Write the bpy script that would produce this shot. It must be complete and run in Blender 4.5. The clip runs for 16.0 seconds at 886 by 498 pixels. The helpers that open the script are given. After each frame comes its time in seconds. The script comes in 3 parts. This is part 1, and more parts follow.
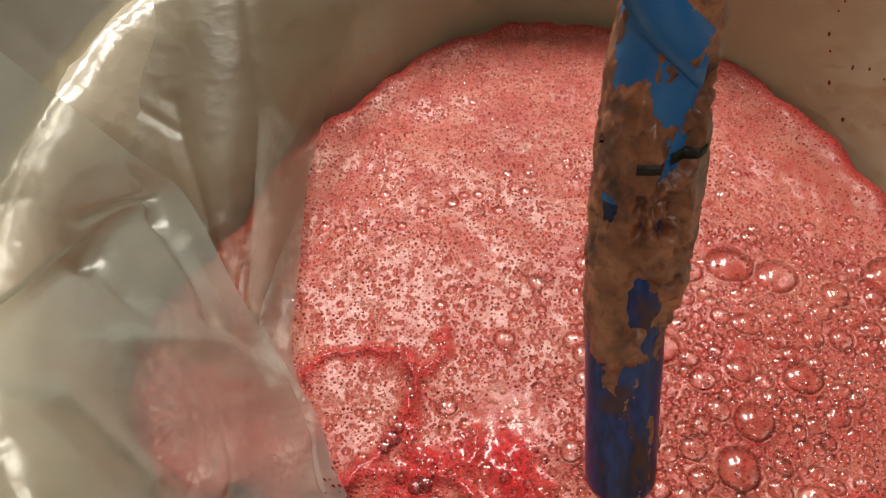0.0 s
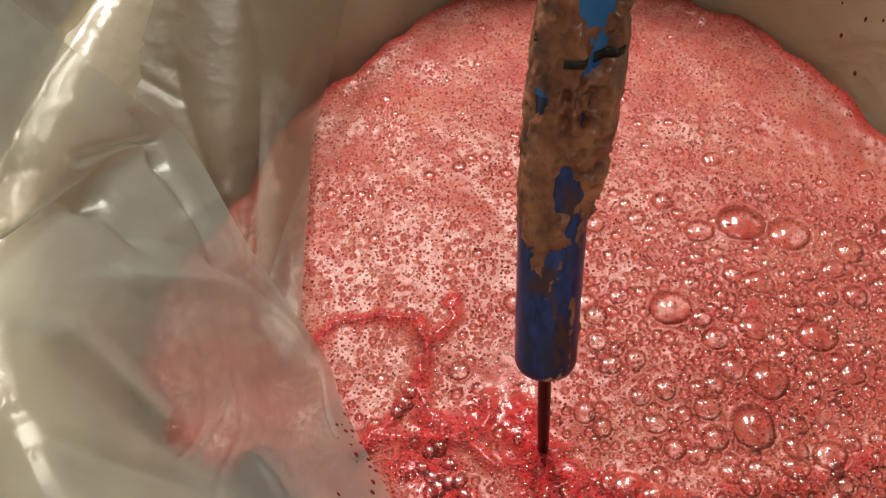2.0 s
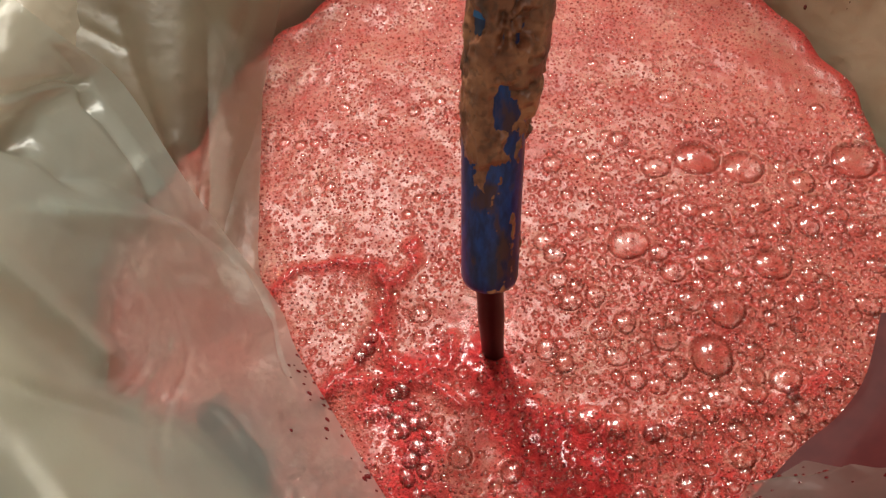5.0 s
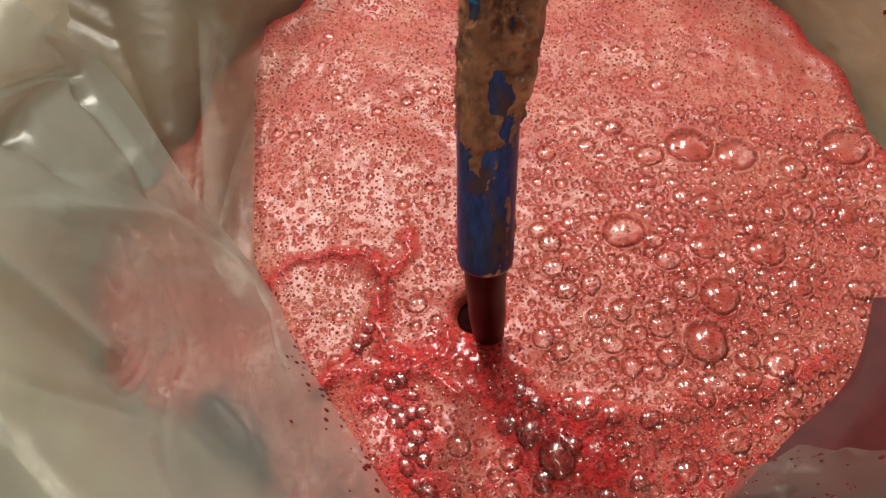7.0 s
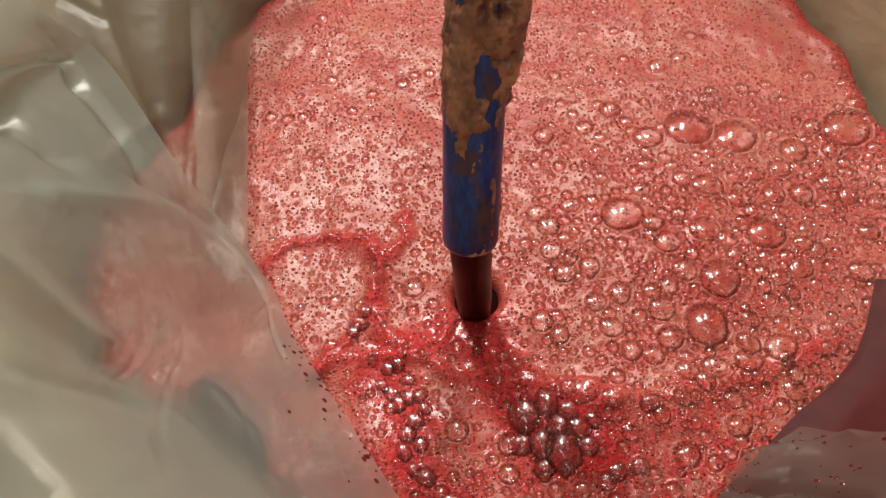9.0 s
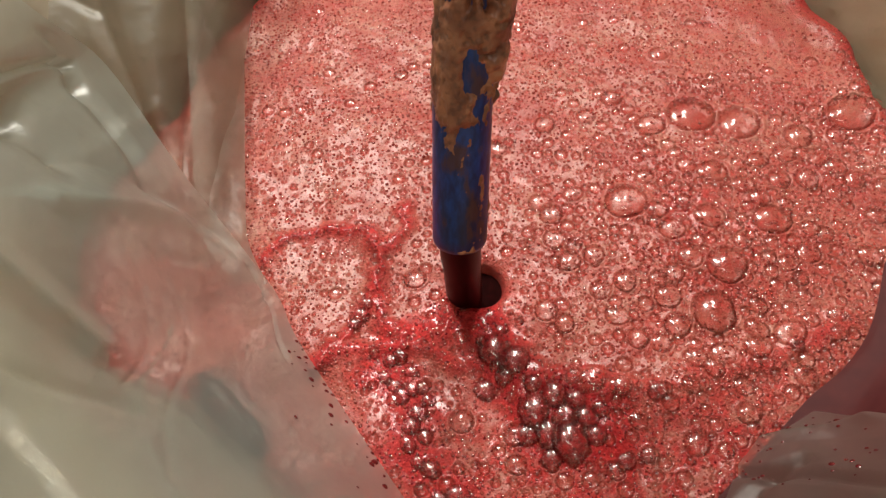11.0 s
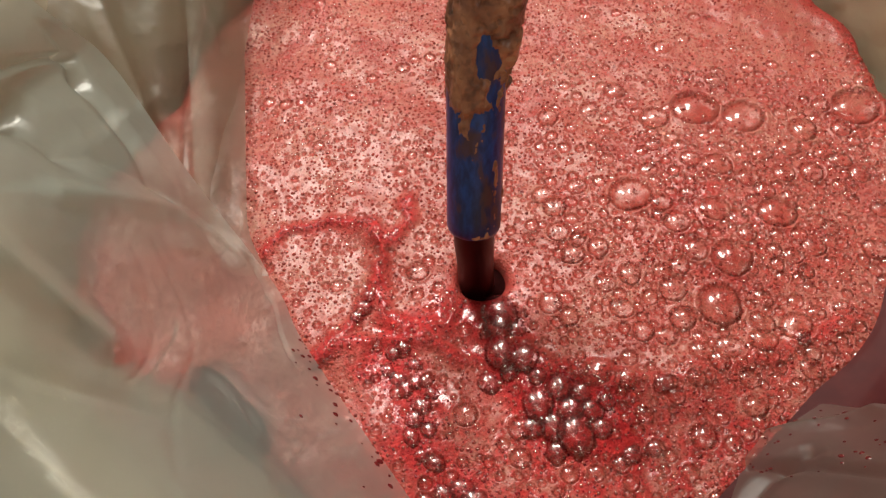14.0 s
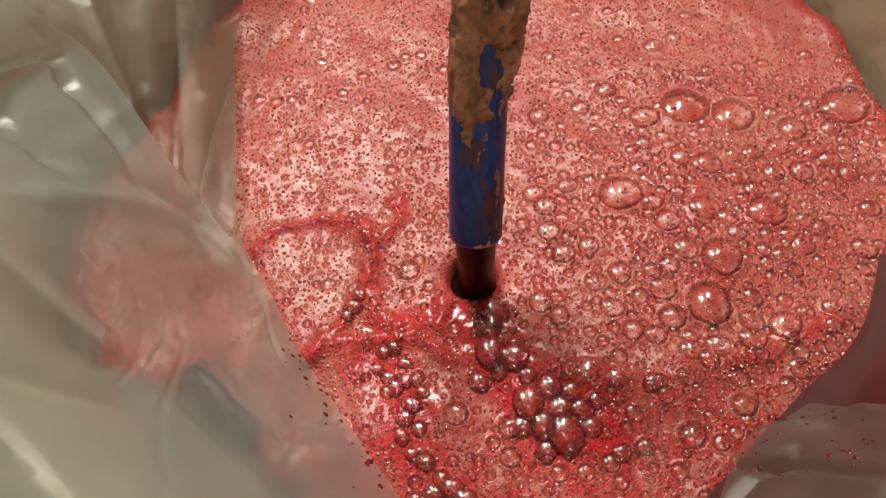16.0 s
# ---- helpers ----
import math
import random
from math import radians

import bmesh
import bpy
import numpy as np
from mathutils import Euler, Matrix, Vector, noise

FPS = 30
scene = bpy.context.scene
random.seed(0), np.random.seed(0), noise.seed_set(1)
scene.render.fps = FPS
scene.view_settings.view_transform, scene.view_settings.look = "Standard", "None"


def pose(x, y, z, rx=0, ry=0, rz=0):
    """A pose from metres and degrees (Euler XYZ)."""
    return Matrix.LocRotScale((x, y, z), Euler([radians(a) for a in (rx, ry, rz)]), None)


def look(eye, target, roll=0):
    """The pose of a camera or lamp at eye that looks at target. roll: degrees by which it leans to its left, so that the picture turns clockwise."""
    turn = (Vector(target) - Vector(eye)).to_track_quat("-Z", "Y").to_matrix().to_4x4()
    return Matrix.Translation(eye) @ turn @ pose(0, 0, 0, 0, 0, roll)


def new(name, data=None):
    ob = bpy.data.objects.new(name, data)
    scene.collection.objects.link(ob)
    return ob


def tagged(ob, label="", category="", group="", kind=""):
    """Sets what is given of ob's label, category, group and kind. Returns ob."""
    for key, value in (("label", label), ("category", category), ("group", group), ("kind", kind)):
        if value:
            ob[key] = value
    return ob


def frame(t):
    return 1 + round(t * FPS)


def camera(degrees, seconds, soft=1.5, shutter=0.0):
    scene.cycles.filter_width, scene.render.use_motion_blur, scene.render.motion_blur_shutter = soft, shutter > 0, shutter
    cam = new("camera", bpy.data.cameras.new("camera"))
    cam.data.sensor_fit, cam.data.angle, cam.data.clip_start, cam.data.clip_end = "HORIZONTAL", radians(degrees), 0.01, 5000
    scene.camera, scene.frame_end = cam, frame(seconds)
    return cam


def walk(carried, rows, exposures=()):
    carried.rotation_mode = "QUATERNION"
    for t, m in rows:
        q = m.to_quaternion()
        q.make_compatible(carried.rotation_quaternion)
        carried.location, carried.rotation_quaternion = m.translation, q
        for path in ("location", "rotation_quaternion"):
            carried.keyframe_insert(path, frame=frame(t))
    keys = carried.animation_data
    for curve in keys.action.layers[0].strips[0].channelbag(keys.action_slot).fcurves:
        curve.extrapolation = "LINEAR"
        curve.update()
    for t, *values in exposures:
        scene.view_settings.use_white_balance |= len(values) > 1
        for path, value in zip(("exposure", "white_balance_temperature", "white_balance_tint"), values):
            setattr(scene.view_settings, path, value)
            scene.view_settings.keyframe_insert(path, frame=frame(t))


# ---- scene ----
cam = camera(57.7, 16.0, 1.4)
PATH = [
    (0, (0.053, -0.278, 0.537), (-0.084, 1.008, -0.988), -6.4),
    (0.5, (0.048, -0.272, 0.54), (-0.085, 1.017, -0.984), -6.6),
    (1, (0.043, -0.272, 0.537), (-0.102, 1.014, -0.988), -7.4),
    (1.5, (0.048, -0.277, 0.533), (-0.096, 0.97, -1.023), -7.9),
    (2, (0.048, -0.276, 0.531), (-0.1, 0.947, -1.045), -8.2),
    (2.5, (0.051, -0.276, 0.528), (-0.069, 0.931, -1.063), -7.6),
    (3, (0.051, -0.278, 0.526), (-0.057, 0.903, -1.085), -7.4),
    (3.5, (0.05, -0.281, 0.523), (-0.06, 0.907, -1.082), -8.0),
    (4, (0.049, -0.284, 0.518), (-0.038, 0.893, -1.097), -7.9),
    (4.5, (0.05, -0.285, 0.518), (-0.027, 0.876, -1.109), -7.5),
    (5, (0.05, -0.286, 0.517), (-0.011, 0.863, -1.118), -7.1),
    (7.5, (0.045, -0.286, 0.519), (0.008, 0.834, -1.138), -6.8),
    (8, (0.046, -0.285, 0.516), (0.01, 0.827, -1.146), -6.8),
    (8.5, (0.045, -0.285, 0.513), (0.012, 0.82, -1.153), -6.7),
    (9, (0.043, -0.286, 0.509), (0.017, 0.82, -1.158), -6.5),
    (11.5, (0.039, -0.294, 0.491), (0.02, 0.834, -1.16), -7.0),
    (12, (0.039, -0.297, 0.488), (0.02, 0.836, -1.16), -6.9),
    (12.5, (0.033, -0.298, 0.485), (0.03, 0.834, -1.164), -5.9),
    (13, (0.029, -0.296, 0.483), (0.035, 0.83, -1.17), -5.4),
    (13.5, (0.031, -0.294, 0.485), (0.025, 0.833, -1.167), -6.1),
    (14, (0.032, -0.293, 0.487), (0.027, 0.829, -1.169), -6.2),
    (14.5, (0.031, -0.294, 0.486), (0.04, 0.825, -1.172), -5.6),
    (15, (0.032, -0.293, 0.486), (0.04, 0.824, -1.174), -5.6),
    (15.5, (0.034, -0.293, 0.486), (0.038, 0.82, -1.176), -5.7),
    (16, (0.034, -0.291, 0.488), (0.045, 0.82, -1.175), -5.5),
]
walk(cam, [(t, look(eye, target, roll)) for t, eye, target, roll in PATH])

# ---- light ----
scene.view_settings.exposure = 0.15
world = bpy.data.worlds.new("world")
scene.world = world
world.use_nodes = True
world.node_tree.nodes["Background"].inputs[0].default_value = (1.0, 0.86, 0.68, 1)
world.node_tree.nodes["Background"].inputs[1].default_value = 0.05


def area_lamp(x, y, z, watts, wide, long):
    data = bpy.data.lights.new("unseen_lamp", "AREA")
    data.shape, data.size, data.size_y, data.energy, data.color = "RECTANGLE", wide, long, watts, (1.0, 0.925, 0.83)
    ob = new("unseen_lamp", data)
    ob.matrix_world = look((x, y, z), (0.1, 0.1, 0.0))
    return ob


area_lamp(-0.28, 1.26, 1.85, 57, 0.30, 0.85)
area_lamp(0.44, 1.26, 1.85, 33, 0.30, 0.85)
area_lamp(0.16, 0.05, 1.85, 1.5, 0.24, 0.6)
# fill lamp added behind the camera to brighten hose front and far lining
area_lamp(0.30, -1.10, 1.85, 4, 0.22, 0.7)


# ---- materials ----
def material(name):
    mat = bpy.data.materials.new(name)
    mat.use_nodes = True
    nodes, links = mat.node_tree.nodes, mat.node_tree.links
    return mat, nodes, links, nodes["Principled BSDF"]


def texture(nodes, links, kind, scale, detail=4.0, space="Object"):
    coord = nodes.new("ShaderNodeTexCoord")
    tex = nodes.new(kind)
    tex.inputs["Scale"].default_value = scale
    if "Detail" in tex.inputs:
        tex.inputs["Detail"].default_value = detail
    links.new(coord.outputs[space], tex.inputs["Vector"])
    return tex


def ramp(nodes, links, source, stops):
    node = nodes.new("ShaderNodeValToRGB")
    els = node.color_ramp.elements
    while len(els) < len(stops):
        els.new(0.5)
    for el, (p, c) in zip(els, stops):
        el.position, el.color = p, (*c, 1)
    links.new(source, node.inputs[0])
    return node.outputs[0]


def mix(nodes, links, fac, a, b, blend="MIX"):
    node = nodes.new("ShaderNodeMix")
    node.data_type, node.blend_type = "RGBA", blend
    for sock, v in ((node.inputs[0], fac), (node.inputs[6], a), (node.inputs[7], b)):
        if isinstance(v, bpy.types.NodeSocket):
            links.new(v, sock)
        else:
            sock.default_value = v if isinstance(v, (int, float)) else (*v, 1)
    return node.outputs[2]


def bump(nodes, links, height, strength, distance, bsdf, before=None):
    node = nodes.new("ShaderNodeBump")
    node.inputs["Strength"].default_value, node.inputs["Distance"].default_value = strength, distance
    links.new(height, node.inputs["Height"])
    if before is not None:
        links.new(before, node.inputs["Normal"])
    links.new(node.outputs[0], bsdf.inputs["Normal"])
    return node.outputs[0]


def foam_material():
    mat, n, l, b = material("pink_must_foam")
    wet = n.new("ShaderNodeAttribute")
    wet.attribute_name = "wet"
    patch = texture(n, l, "ShaderNodeTexNoise", 22, 5)
    fine = texture(n, l, "ShaderNodeTexNoise", 260, 4)
    grain = texture(n, l, "ShaderNodeTexNoise", 850, 3)
    cells = texture(n, l, "ShaderNodeTexVoronoi", 620)
    pale = ramp(n, l, patch.outputs[0], [(0.34, (0.38, 0.060, 0.040)), (0.50, (0.45, 0.120, 0.080)), (0.66, (0.50, 0.200, 0.140))])
    pale = mix(n, l, ramp(n, l, fine.outputs[0], [(0.40, (0, 0, 0)), (0.62, (0.55, 0.55, 0.55))]), pale, (0.40, 0.045, 0.034))
    deep = ramp(n, l, fine.outputs[0], [(0.35, (0.33, 0.007, 0.012)), (0.65, (0.60, 0.034, 0.034))])
    l.new(mix(n, l, wet.outputs["Fac"], pale, deep), b.inputs["Base Color"])
    b.inputs["Roughness"].default_value = 0.45
    b.inputs["IOR"].default_value = 1.5
    b.inputs["Coat Weight"].default_value = 0.44
    gloss = n.new("ShaderNodeMapRange")
    gloss.inputs["To Min"].default_value, gloss.inputs["To Max"].default_value = 0.34, 0.14
    l.new(wet.outputs["Fac"], gloss.inputs[0]), l.new(gloss.outputs[0], b.inputs["Coat Roughness"])
    dull = n.new("ShaderNodeMapRange")
    dull.inputs["To Min"].default_value, dull.inputs["To Max"].default_value = 0.5, 0.15
    l.new(wet.outputs["Fac"], dull.inputs[0]), l.new(dull.outputs[0], b.inputs["Specular IOR Level"])
    first = bump(n, l, cells.outputs["Distance"], 0.9, 0.0011, b)
    second = bump(n, l, grain.outputs[0], 0.9, 0.0008, b, first)
    bump(n, l, fine.outputs[0], 0.15, 0.0010, b, second)
    return mat


def shell_material(name, tint, body, body_share, ior, soft_share):
    """A thin wet film: mostly clear and tinted, with a gloss that grows at its rim."""
    mat, n, l, b = material(name)
    clear, gloss, fog = n.new("ShaderNodeBsdfTransparent"), n.new("ShaderNodeBsdfGlossy"), n.new("ShaderNodeBsdfDiffuse")
    clear.inputs[0].default_value = (*tint, 1)
    soft = n.new("ShaderNodeBsdfGlossy")
    gloss.inputs["Color"].default_value, gloss.inputs["Roughness"].default_value = (1, 0.98, 0.96, 1), 0.06
    soft.inputs["Color"].default_value, soft.inputs["Roughness"].default_value = (1, 0.93, 0.90, 1), 0.26
    fog.inputs[0].default_value = (*body, 1)
    fres = n.new("ShaderNodeFresnel")
    fres.inputs[0].default_value = ior
    first, second, sheen = n.new("ShaderNodeMixShader"), n.new("ShaderNodeMixShader"), n.new("ShaderNodeMixShader")
    first.inputs[0].default_value = body_share
    sheen.inputs[0].default_value = soft_share
    l.new(clear.outputs[0], first.inputs[1]), l.new(fog.outputs[0], first.inputs[2])
    l.new(gloss.outputs[0], sheen.inputs[1]), l.new(soft.outputs[0], sheen.inputs[2])
    lift = n.new("ShaderNodeMath")
    lift.operation, lift.inputs[1].default_value = "ADD", 0.037
    l.new(fres.outputs[0], lift.inputs[0]), l.new(lift.outputs[0], second.inputs[0])
    l.new(first.outputs[0], second.inputs[1]), l.new(sheen.outputs[0], second.inputs[2])
    l.new(second.outputs[0], n["Material Output"].inputs[0])
    n.remove(b)
    return mat


def bead_material(name, colour, dark, rough=0.1):
    mat, n, l, b = material(name)
    info = n.new("ShaderNodeNewGeometry")
    l.new(mix(n, l, info.outputs["Random Per Island"], colour, dark), b.inputs["Base Color"])
    b.inputs["Roughness"].default_value = rough
    b.inputs["IOR"].default_value = 1.45
    b.inputs["Specular IOR Level"].default_value = 1.0
    return mat


def film_material(name, colour, clear_share, blur_share, glow_share, rough):
    """Milky polythene: partly clear, partly frosted, translucent and diffuse, with a soft sheen."""
    mat, n, l, b = material(name)
    clear, frost, trans = n.new("ShaderNodeBsdfTransparent"), n.new("ShaderNodeBsdfRefraction"), n.new("ShaderNodeBsdfTranslucent")
    clear.inputs[0].default_value = (0.96, 0.95, 0.90, 1)
    frost.inputs["Color"].default_value = (0.95, 0.94, 0.90, 1)
    frost.inputs["Roughness"].default_value, frost.inputs["IOR"].default_value = 0.30, 1.04
    haze = texture(n, l, "ShaderNodeTexNoise", 9, 5)
    tone = mix(n, l, haze.outputs[0], colour, tuple(c * 0.82 for c in colour))
    l.new(tone, b.inputs["Base Color"]), l.new(tone, trans.inputs[0])
    b.inputs["Roughness"].default_value = rough
    b.inputs["IOR"].default_value = 1.5
    wrinkle = texture(n, l, "ShaderNodeTexNoise", 30, 6)
    facet = texture(n, l, "ShaderNodeTexVoronoi", 11)
    out = bump(n, l, facet.outputs["Distance"], 0.32, 0.010, b)
    out = bump(n, l, wrinkle.outputs[0], 0.24, 0.004, b, out)
    l.new(out, trans.inputs["Normal"])
    first, second, third = n.new("ShaderNodeMixShader"), n.new("ShaderNodeMixShader"), n.new("ShaderNodeMixShader")
    first.inputs[0].default_value = glow_share
    l.new(b.outputs[0], first.inputs[1]), l.new(trans.outputs[0], first.inputs[2])
    share = n.new("ShaderNodeMapRange")
    share.inputs["To Min"].default_value, share.inputs["To Max"].default_value = blur_share - 0.12, blur_share + 0.12
    l.new(haze.outputs[0], share.inputs[0]), l.new(share.outputs[0], second.inputs[0])
    l.new(first.outputs[0], second.inputs[1]), l.new(frost.outputs[0], second.inputs[2])
    third.inputs[0].default_value = clear_share
    l.new(second.outputs[0], third.inputs[1]), l.new(clear.outputs[0], third.inputs[2])
    sheen, rim, top = n.new("ShaderNodeBsdfGlossy"), n.new("ShaderNodeLayerWeight"), n.new("ShaderNodeMixShader")
    sheen.inputs["Color"].default_value, sheen.inputs["Roughness"].default_value = (0.94, 1.0, 0.98, 1), rough
    rise, scale = n.new("ShaderNodeMath"), n.new("ShaderNodeMath")
    rise.operation, rise.inputs[1].default_value = "POWER", 4.0
    scale.operation, scale.inputs[1].default_value, scale.inputs[2].default_value = "MULTIPLY_ADD", 0.12, 0.022
    rim.inputs["Blend"].default_value = 0.5
    l.new(out, sheen.inputs["Normal"]), l.new(rim.outputs["Facing"], rise.inputs[0]), l.new(rise.outputs[0], scale.inputs[0])
    l.new(scale.outputs[0], top.inputs[0]), l.new(third.outputs[0], top.inputs[1]), l.new(sheen.outputs[0], top.inputs[2])
    l.new(top.outputs[0], n["Material Output"].inputs[0])
    return mat


def rough_material(name, low, high, scale, rough, depth=0.002, metal=0.0):
    mat, n, l, b = material(name)
    grain = texture(n, l, "ShaderNodeTexNoise", scale, 6)
    blot = texture(n, l, "ShaderNodeTexNoise", scale * 0.17, 3)
    base = ramp(n, l, grain.outputs[0], [(0.33, low), (0.68, high)])
    l.new(mix(n, l, blot.outputs[0], base, tuple(c * 0.7 for c in low)), b.inputs["Base Color"])
    b.inputs["Roughness"].default_value, b.inputs["Metallic"].default_value = rough, metal
    bump(n, l, grain.outputs[0], 0.5, depth, b)
    return mat


def hose_material():
    """Dark blue rubber, wet at its end and streaked with brown must along its length."""
    mat, n, l, b = material("blue_hose_rubber")
    coord, stretch = n.new("ShaderNodeTexCoord"), n.new("ShaderNodeMapping")
    stretch.inputs["Scale"].default_value = (1, 1, 0.38)
    l.new(coord.outputs["Object"], stretch.inputs["Vector"])
    noises = []
    for scale, detail in ((75, 6), (300, 4), (34, 3)):
        tex = n.new("ShaderNodeTexNoise")
        tex.inputs["Scale"].default_value, tex.inputs["Detail"].default_value = scale, detail
        l.new(stretch.outputs[0], tex.inputs["Vector"])
        noises.append(tex.outputs[0])
    blot, fine, broad = noises
    blue = ramp(n, l, fine, [(0.35, (0.004, 0.018, 0.12)), (0.65, (0.008, 0.055, 0.29))])
    blue = mix(n, l, ramp(n, l, broad, [(0.46, (0, 0, 0)), (0.60, (0.7, 0.7, 0.7))]), blue, (0.006, 0.010, 0.034))
    dirt = ramp(n, l, blot, [(0.57, (0, 0, 0)), (0.63, (0.8, 0.8, 0.8))])
    l.new(mix(n, l, dirt, blue, (0.085, 0.030, 0.020)), b.inputs["Base Color"])
    l.new(ramp(n, l, blot, [(0.5, (0.28, 0.28, 0.28)), (0.6, (0.5, 0.5, 0.5))]), b.inputs["Roughness"])
    bump(n, l, blot, 0.5, 0.0012, b)
    return mat


def smear_material():
    """Must dried to a brown skin: ochre where thick, dark where thin, still moist."""
    mat, n, l, b = material("dried_brown_must")
    grain = texture(n, l, "ShaderNodeTexNoise", 210, 7)
    blot = texture(n, l, "ShaderNodeTexNoise", 48, 5)
    base = ramp(n, l, blot.outputs[0], [(0.34, (0.065, 0.022, 0.014)), (0.46, (0.25, 0.086, 0.043)), (0.66, (0.50, 0.212, 0.108))])
    l.new(mix(n, l, ramp(n, l, grain.outputs[0], [(0.36, (0.6, 0.6, 0.6)), (0.50, (0, 0, 0))]), base, (0.12, 0.045, 0.028)), b.inputs["Base Color"])
    b.inputs["Roughness"].default_value = 0.34
    b.inputs["Coat Weight"].default_value, b.inputs["Coat Roughness"].default_value = 0.35, 0.18
    bump(n, l, grain.outputs[0], 0.5, 0.0016, b, bump(n, l, blot.outputs[0], 0.4, 0.003, b))
    return mat


FOAM = foam_material()
SHELL = shell_material("pink_bubble_film", (1.0, 0.95, 0.93), (0.66, 0.12, 0.075), 0.06, 1.30, 0.28)
BEAD = bead_material("small_pink_bubbles", (0.42, 0.056, 0.042), (0.20, 0.014, 0.013), 0.09)
BEAD.node_tree.nodes["Principled BSDF"].inputs["IOR"].default_value = 1.8
DARK = shell_material("wine_bubble_film", (0.90, 0.70, 0.72), (0.45, 0.05, 0.06), 0.06, 1.40, 0.45)
JET = bead_material("falling_dark_juice", (0.030, 0.0015, 0.002), (0.020, 0.001, 0.0015), 0.3)
JET.node_tree.nodes["Principled BSDF"].inputs["Specular IOR Level"].default_value = 0.18
DROPLET = bead_material("dried_juice_drops", (0.15, 0.008, 0.010), (0.07, 0.004, 0.006), 0.25)
WINE = bead_material("dark_red_wine", (0.060, 0.003, 0.005), (0.040, 0.002, 0.004), 0.12)
PORE = bead_material("dark_foam_pores", (0.20, 0.006, 0.010), (0.09, 0.003, 0.005), 0.2)
PORE.node_tree.nodes["Principled BSDF"].inputs["Specular IOR Level"].default_value = 0.3
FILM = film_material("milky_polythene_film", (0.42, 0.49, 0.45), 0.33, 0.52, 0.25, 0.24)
# clearer film; its colour is also lowered to carry the back fold's shade
THIN_SHADED = film_material("thin_shaded_polythene_film", (0.22, 0.205, 0.15), 0.50, 0.42, 0.25, 0.42)
LINING = film_material("clinging_polythene_film", (0.64, 0.585, 0.46), 0.30, 0.10, 0.25, 0.20)
# dark maroon for the shaded pocket between film and foam, painted as colour
POCKET_SHADE = rough_material("maroon_pocket_shade", (0.060, 0.007, 0.008), (0.12, 0.018, 0.016), 50, 0.65, 0.001)
POCKET_SHADE.node_tree.nodes["Principled BSDF"].inputs["Specular IOR Level"].default_value = 0.2
SPLASHED = film_material("splashed_polythene_film", (0.28, 0.22, 0.185), 0.44, 0.55, 0.25, 0.42)
TUB = rough_material("tan_plastic_tub", (0.46, 0.38, 0.20), (0.55, 0.46, 0.26), 40, 0.5)
MUD = smear_material()
HOSE = hose_material()
# near-black and glossless: the darkness of the foam hole, put into colour
HOLE_SHADE = rough_material("painted_hole_shade", (0.010, 0.001, 0.001), (0.022, 0.002, 0.002), 200, 0.95, 0.0005)
HOLE_SHADE.node_tree.nodes["Principled BSDF"].inputs["Specular IOR Level"].default_value = 0.05
TAPE = rough_material("pale_blue_rubber", (0.02, 0.17, 0.55), (0.05, 0.27, 0.70), 60, 0.25, 0.0008)
BLACK = rough_material("black_marking", (0.004, 0.004, 0.004), (0.010, 0.009, 0.008), 120, 0.5)
PLASTER = rough_material("cream_plaster", (0.62, 0.55, 0.44), (0.70, 0.63, 0.52), 12, 0.9)
CONCRETE = rough_material("grey_concrete", (0.20, 0.18, 0.16), (0.28, 0.26, 0.23), 14, 0.85)


# ---- helpers of the scene ----
def mesh_object(name, verts, faces, mat, parent=None, label=""):
    me = bpy.data.meshes.new(name)
    me.from_pydata([tuple(v) for v in verts], [], faces)
    me.polygons.foreach_set("use_smooth", [True] * len(me.polygons))
    me.materials.append(mat)
    me.update()
    ob = new(name, me)
    ob.parent = parent
    return tagged(ob, label)


def loft(rings, closed_ends=True):
    """Faces between rings of equal length."""
    k = len(rings[0])
    verts = [v for r in rings for v in r]
    faces = [(i * k + j, i * k + (j + 1) % k, (i + 1) * k + (j + 1) % k, (i + 1) * k + j) for i in range(len(rings) - 1) for j in range(k)]
    if closed_ends:
        faces += [tuple(reversed(range(k))), tuple(range((len(rings) - 1) * k, len(rings) * k))]
    return verts, faces


def blend(p, t):
    """A smooth curve through the points p at t from 0 to 1."""
    x = t * (len(p) - 1)
    i = min(int(x), len(p) - 2)
    f = x - i
    a, b, c, d = p[max(i - 1, 0)], p[i], p[i + 1], p[min(i + 2, len(p) - 1)]
    return 0.5 * (2 * b + (c - a) * f + (2 * a - 5 * b + 4 * c - d) * f * f + (3 * b - a - 3 * c + d) * f ** 3)


# ---- the room ----
LOW, TOP = -0.62, 2.0
CX, CY, AX, AY, RIM = 0.075, 0.14, 0.332, 0.378, 0.17


def slab(name, lo, hi, mat, label):
    (a, b, c), (d, e, f) = lo, hi
    v = [(a, b, c), (d, b, c), (d, e, c), (a, e, c), (a, b, f), (d, b, f), (d, e, f), (a, e, f)]
    q = [(0, 3, 2, 1), (4, 5, 6, 7), (0, 1, 5, 4), (1, 2, 6, 5), (2, 3, 7, 6), (3, 0, 4, 7)]
    ob = mesh_object(name, v, q, mat)
    ob.data.polygons.foreach_set("use_smooth", [False] * 6)
    return tagged(ob, label, name.split("_")[0], kind="structure")


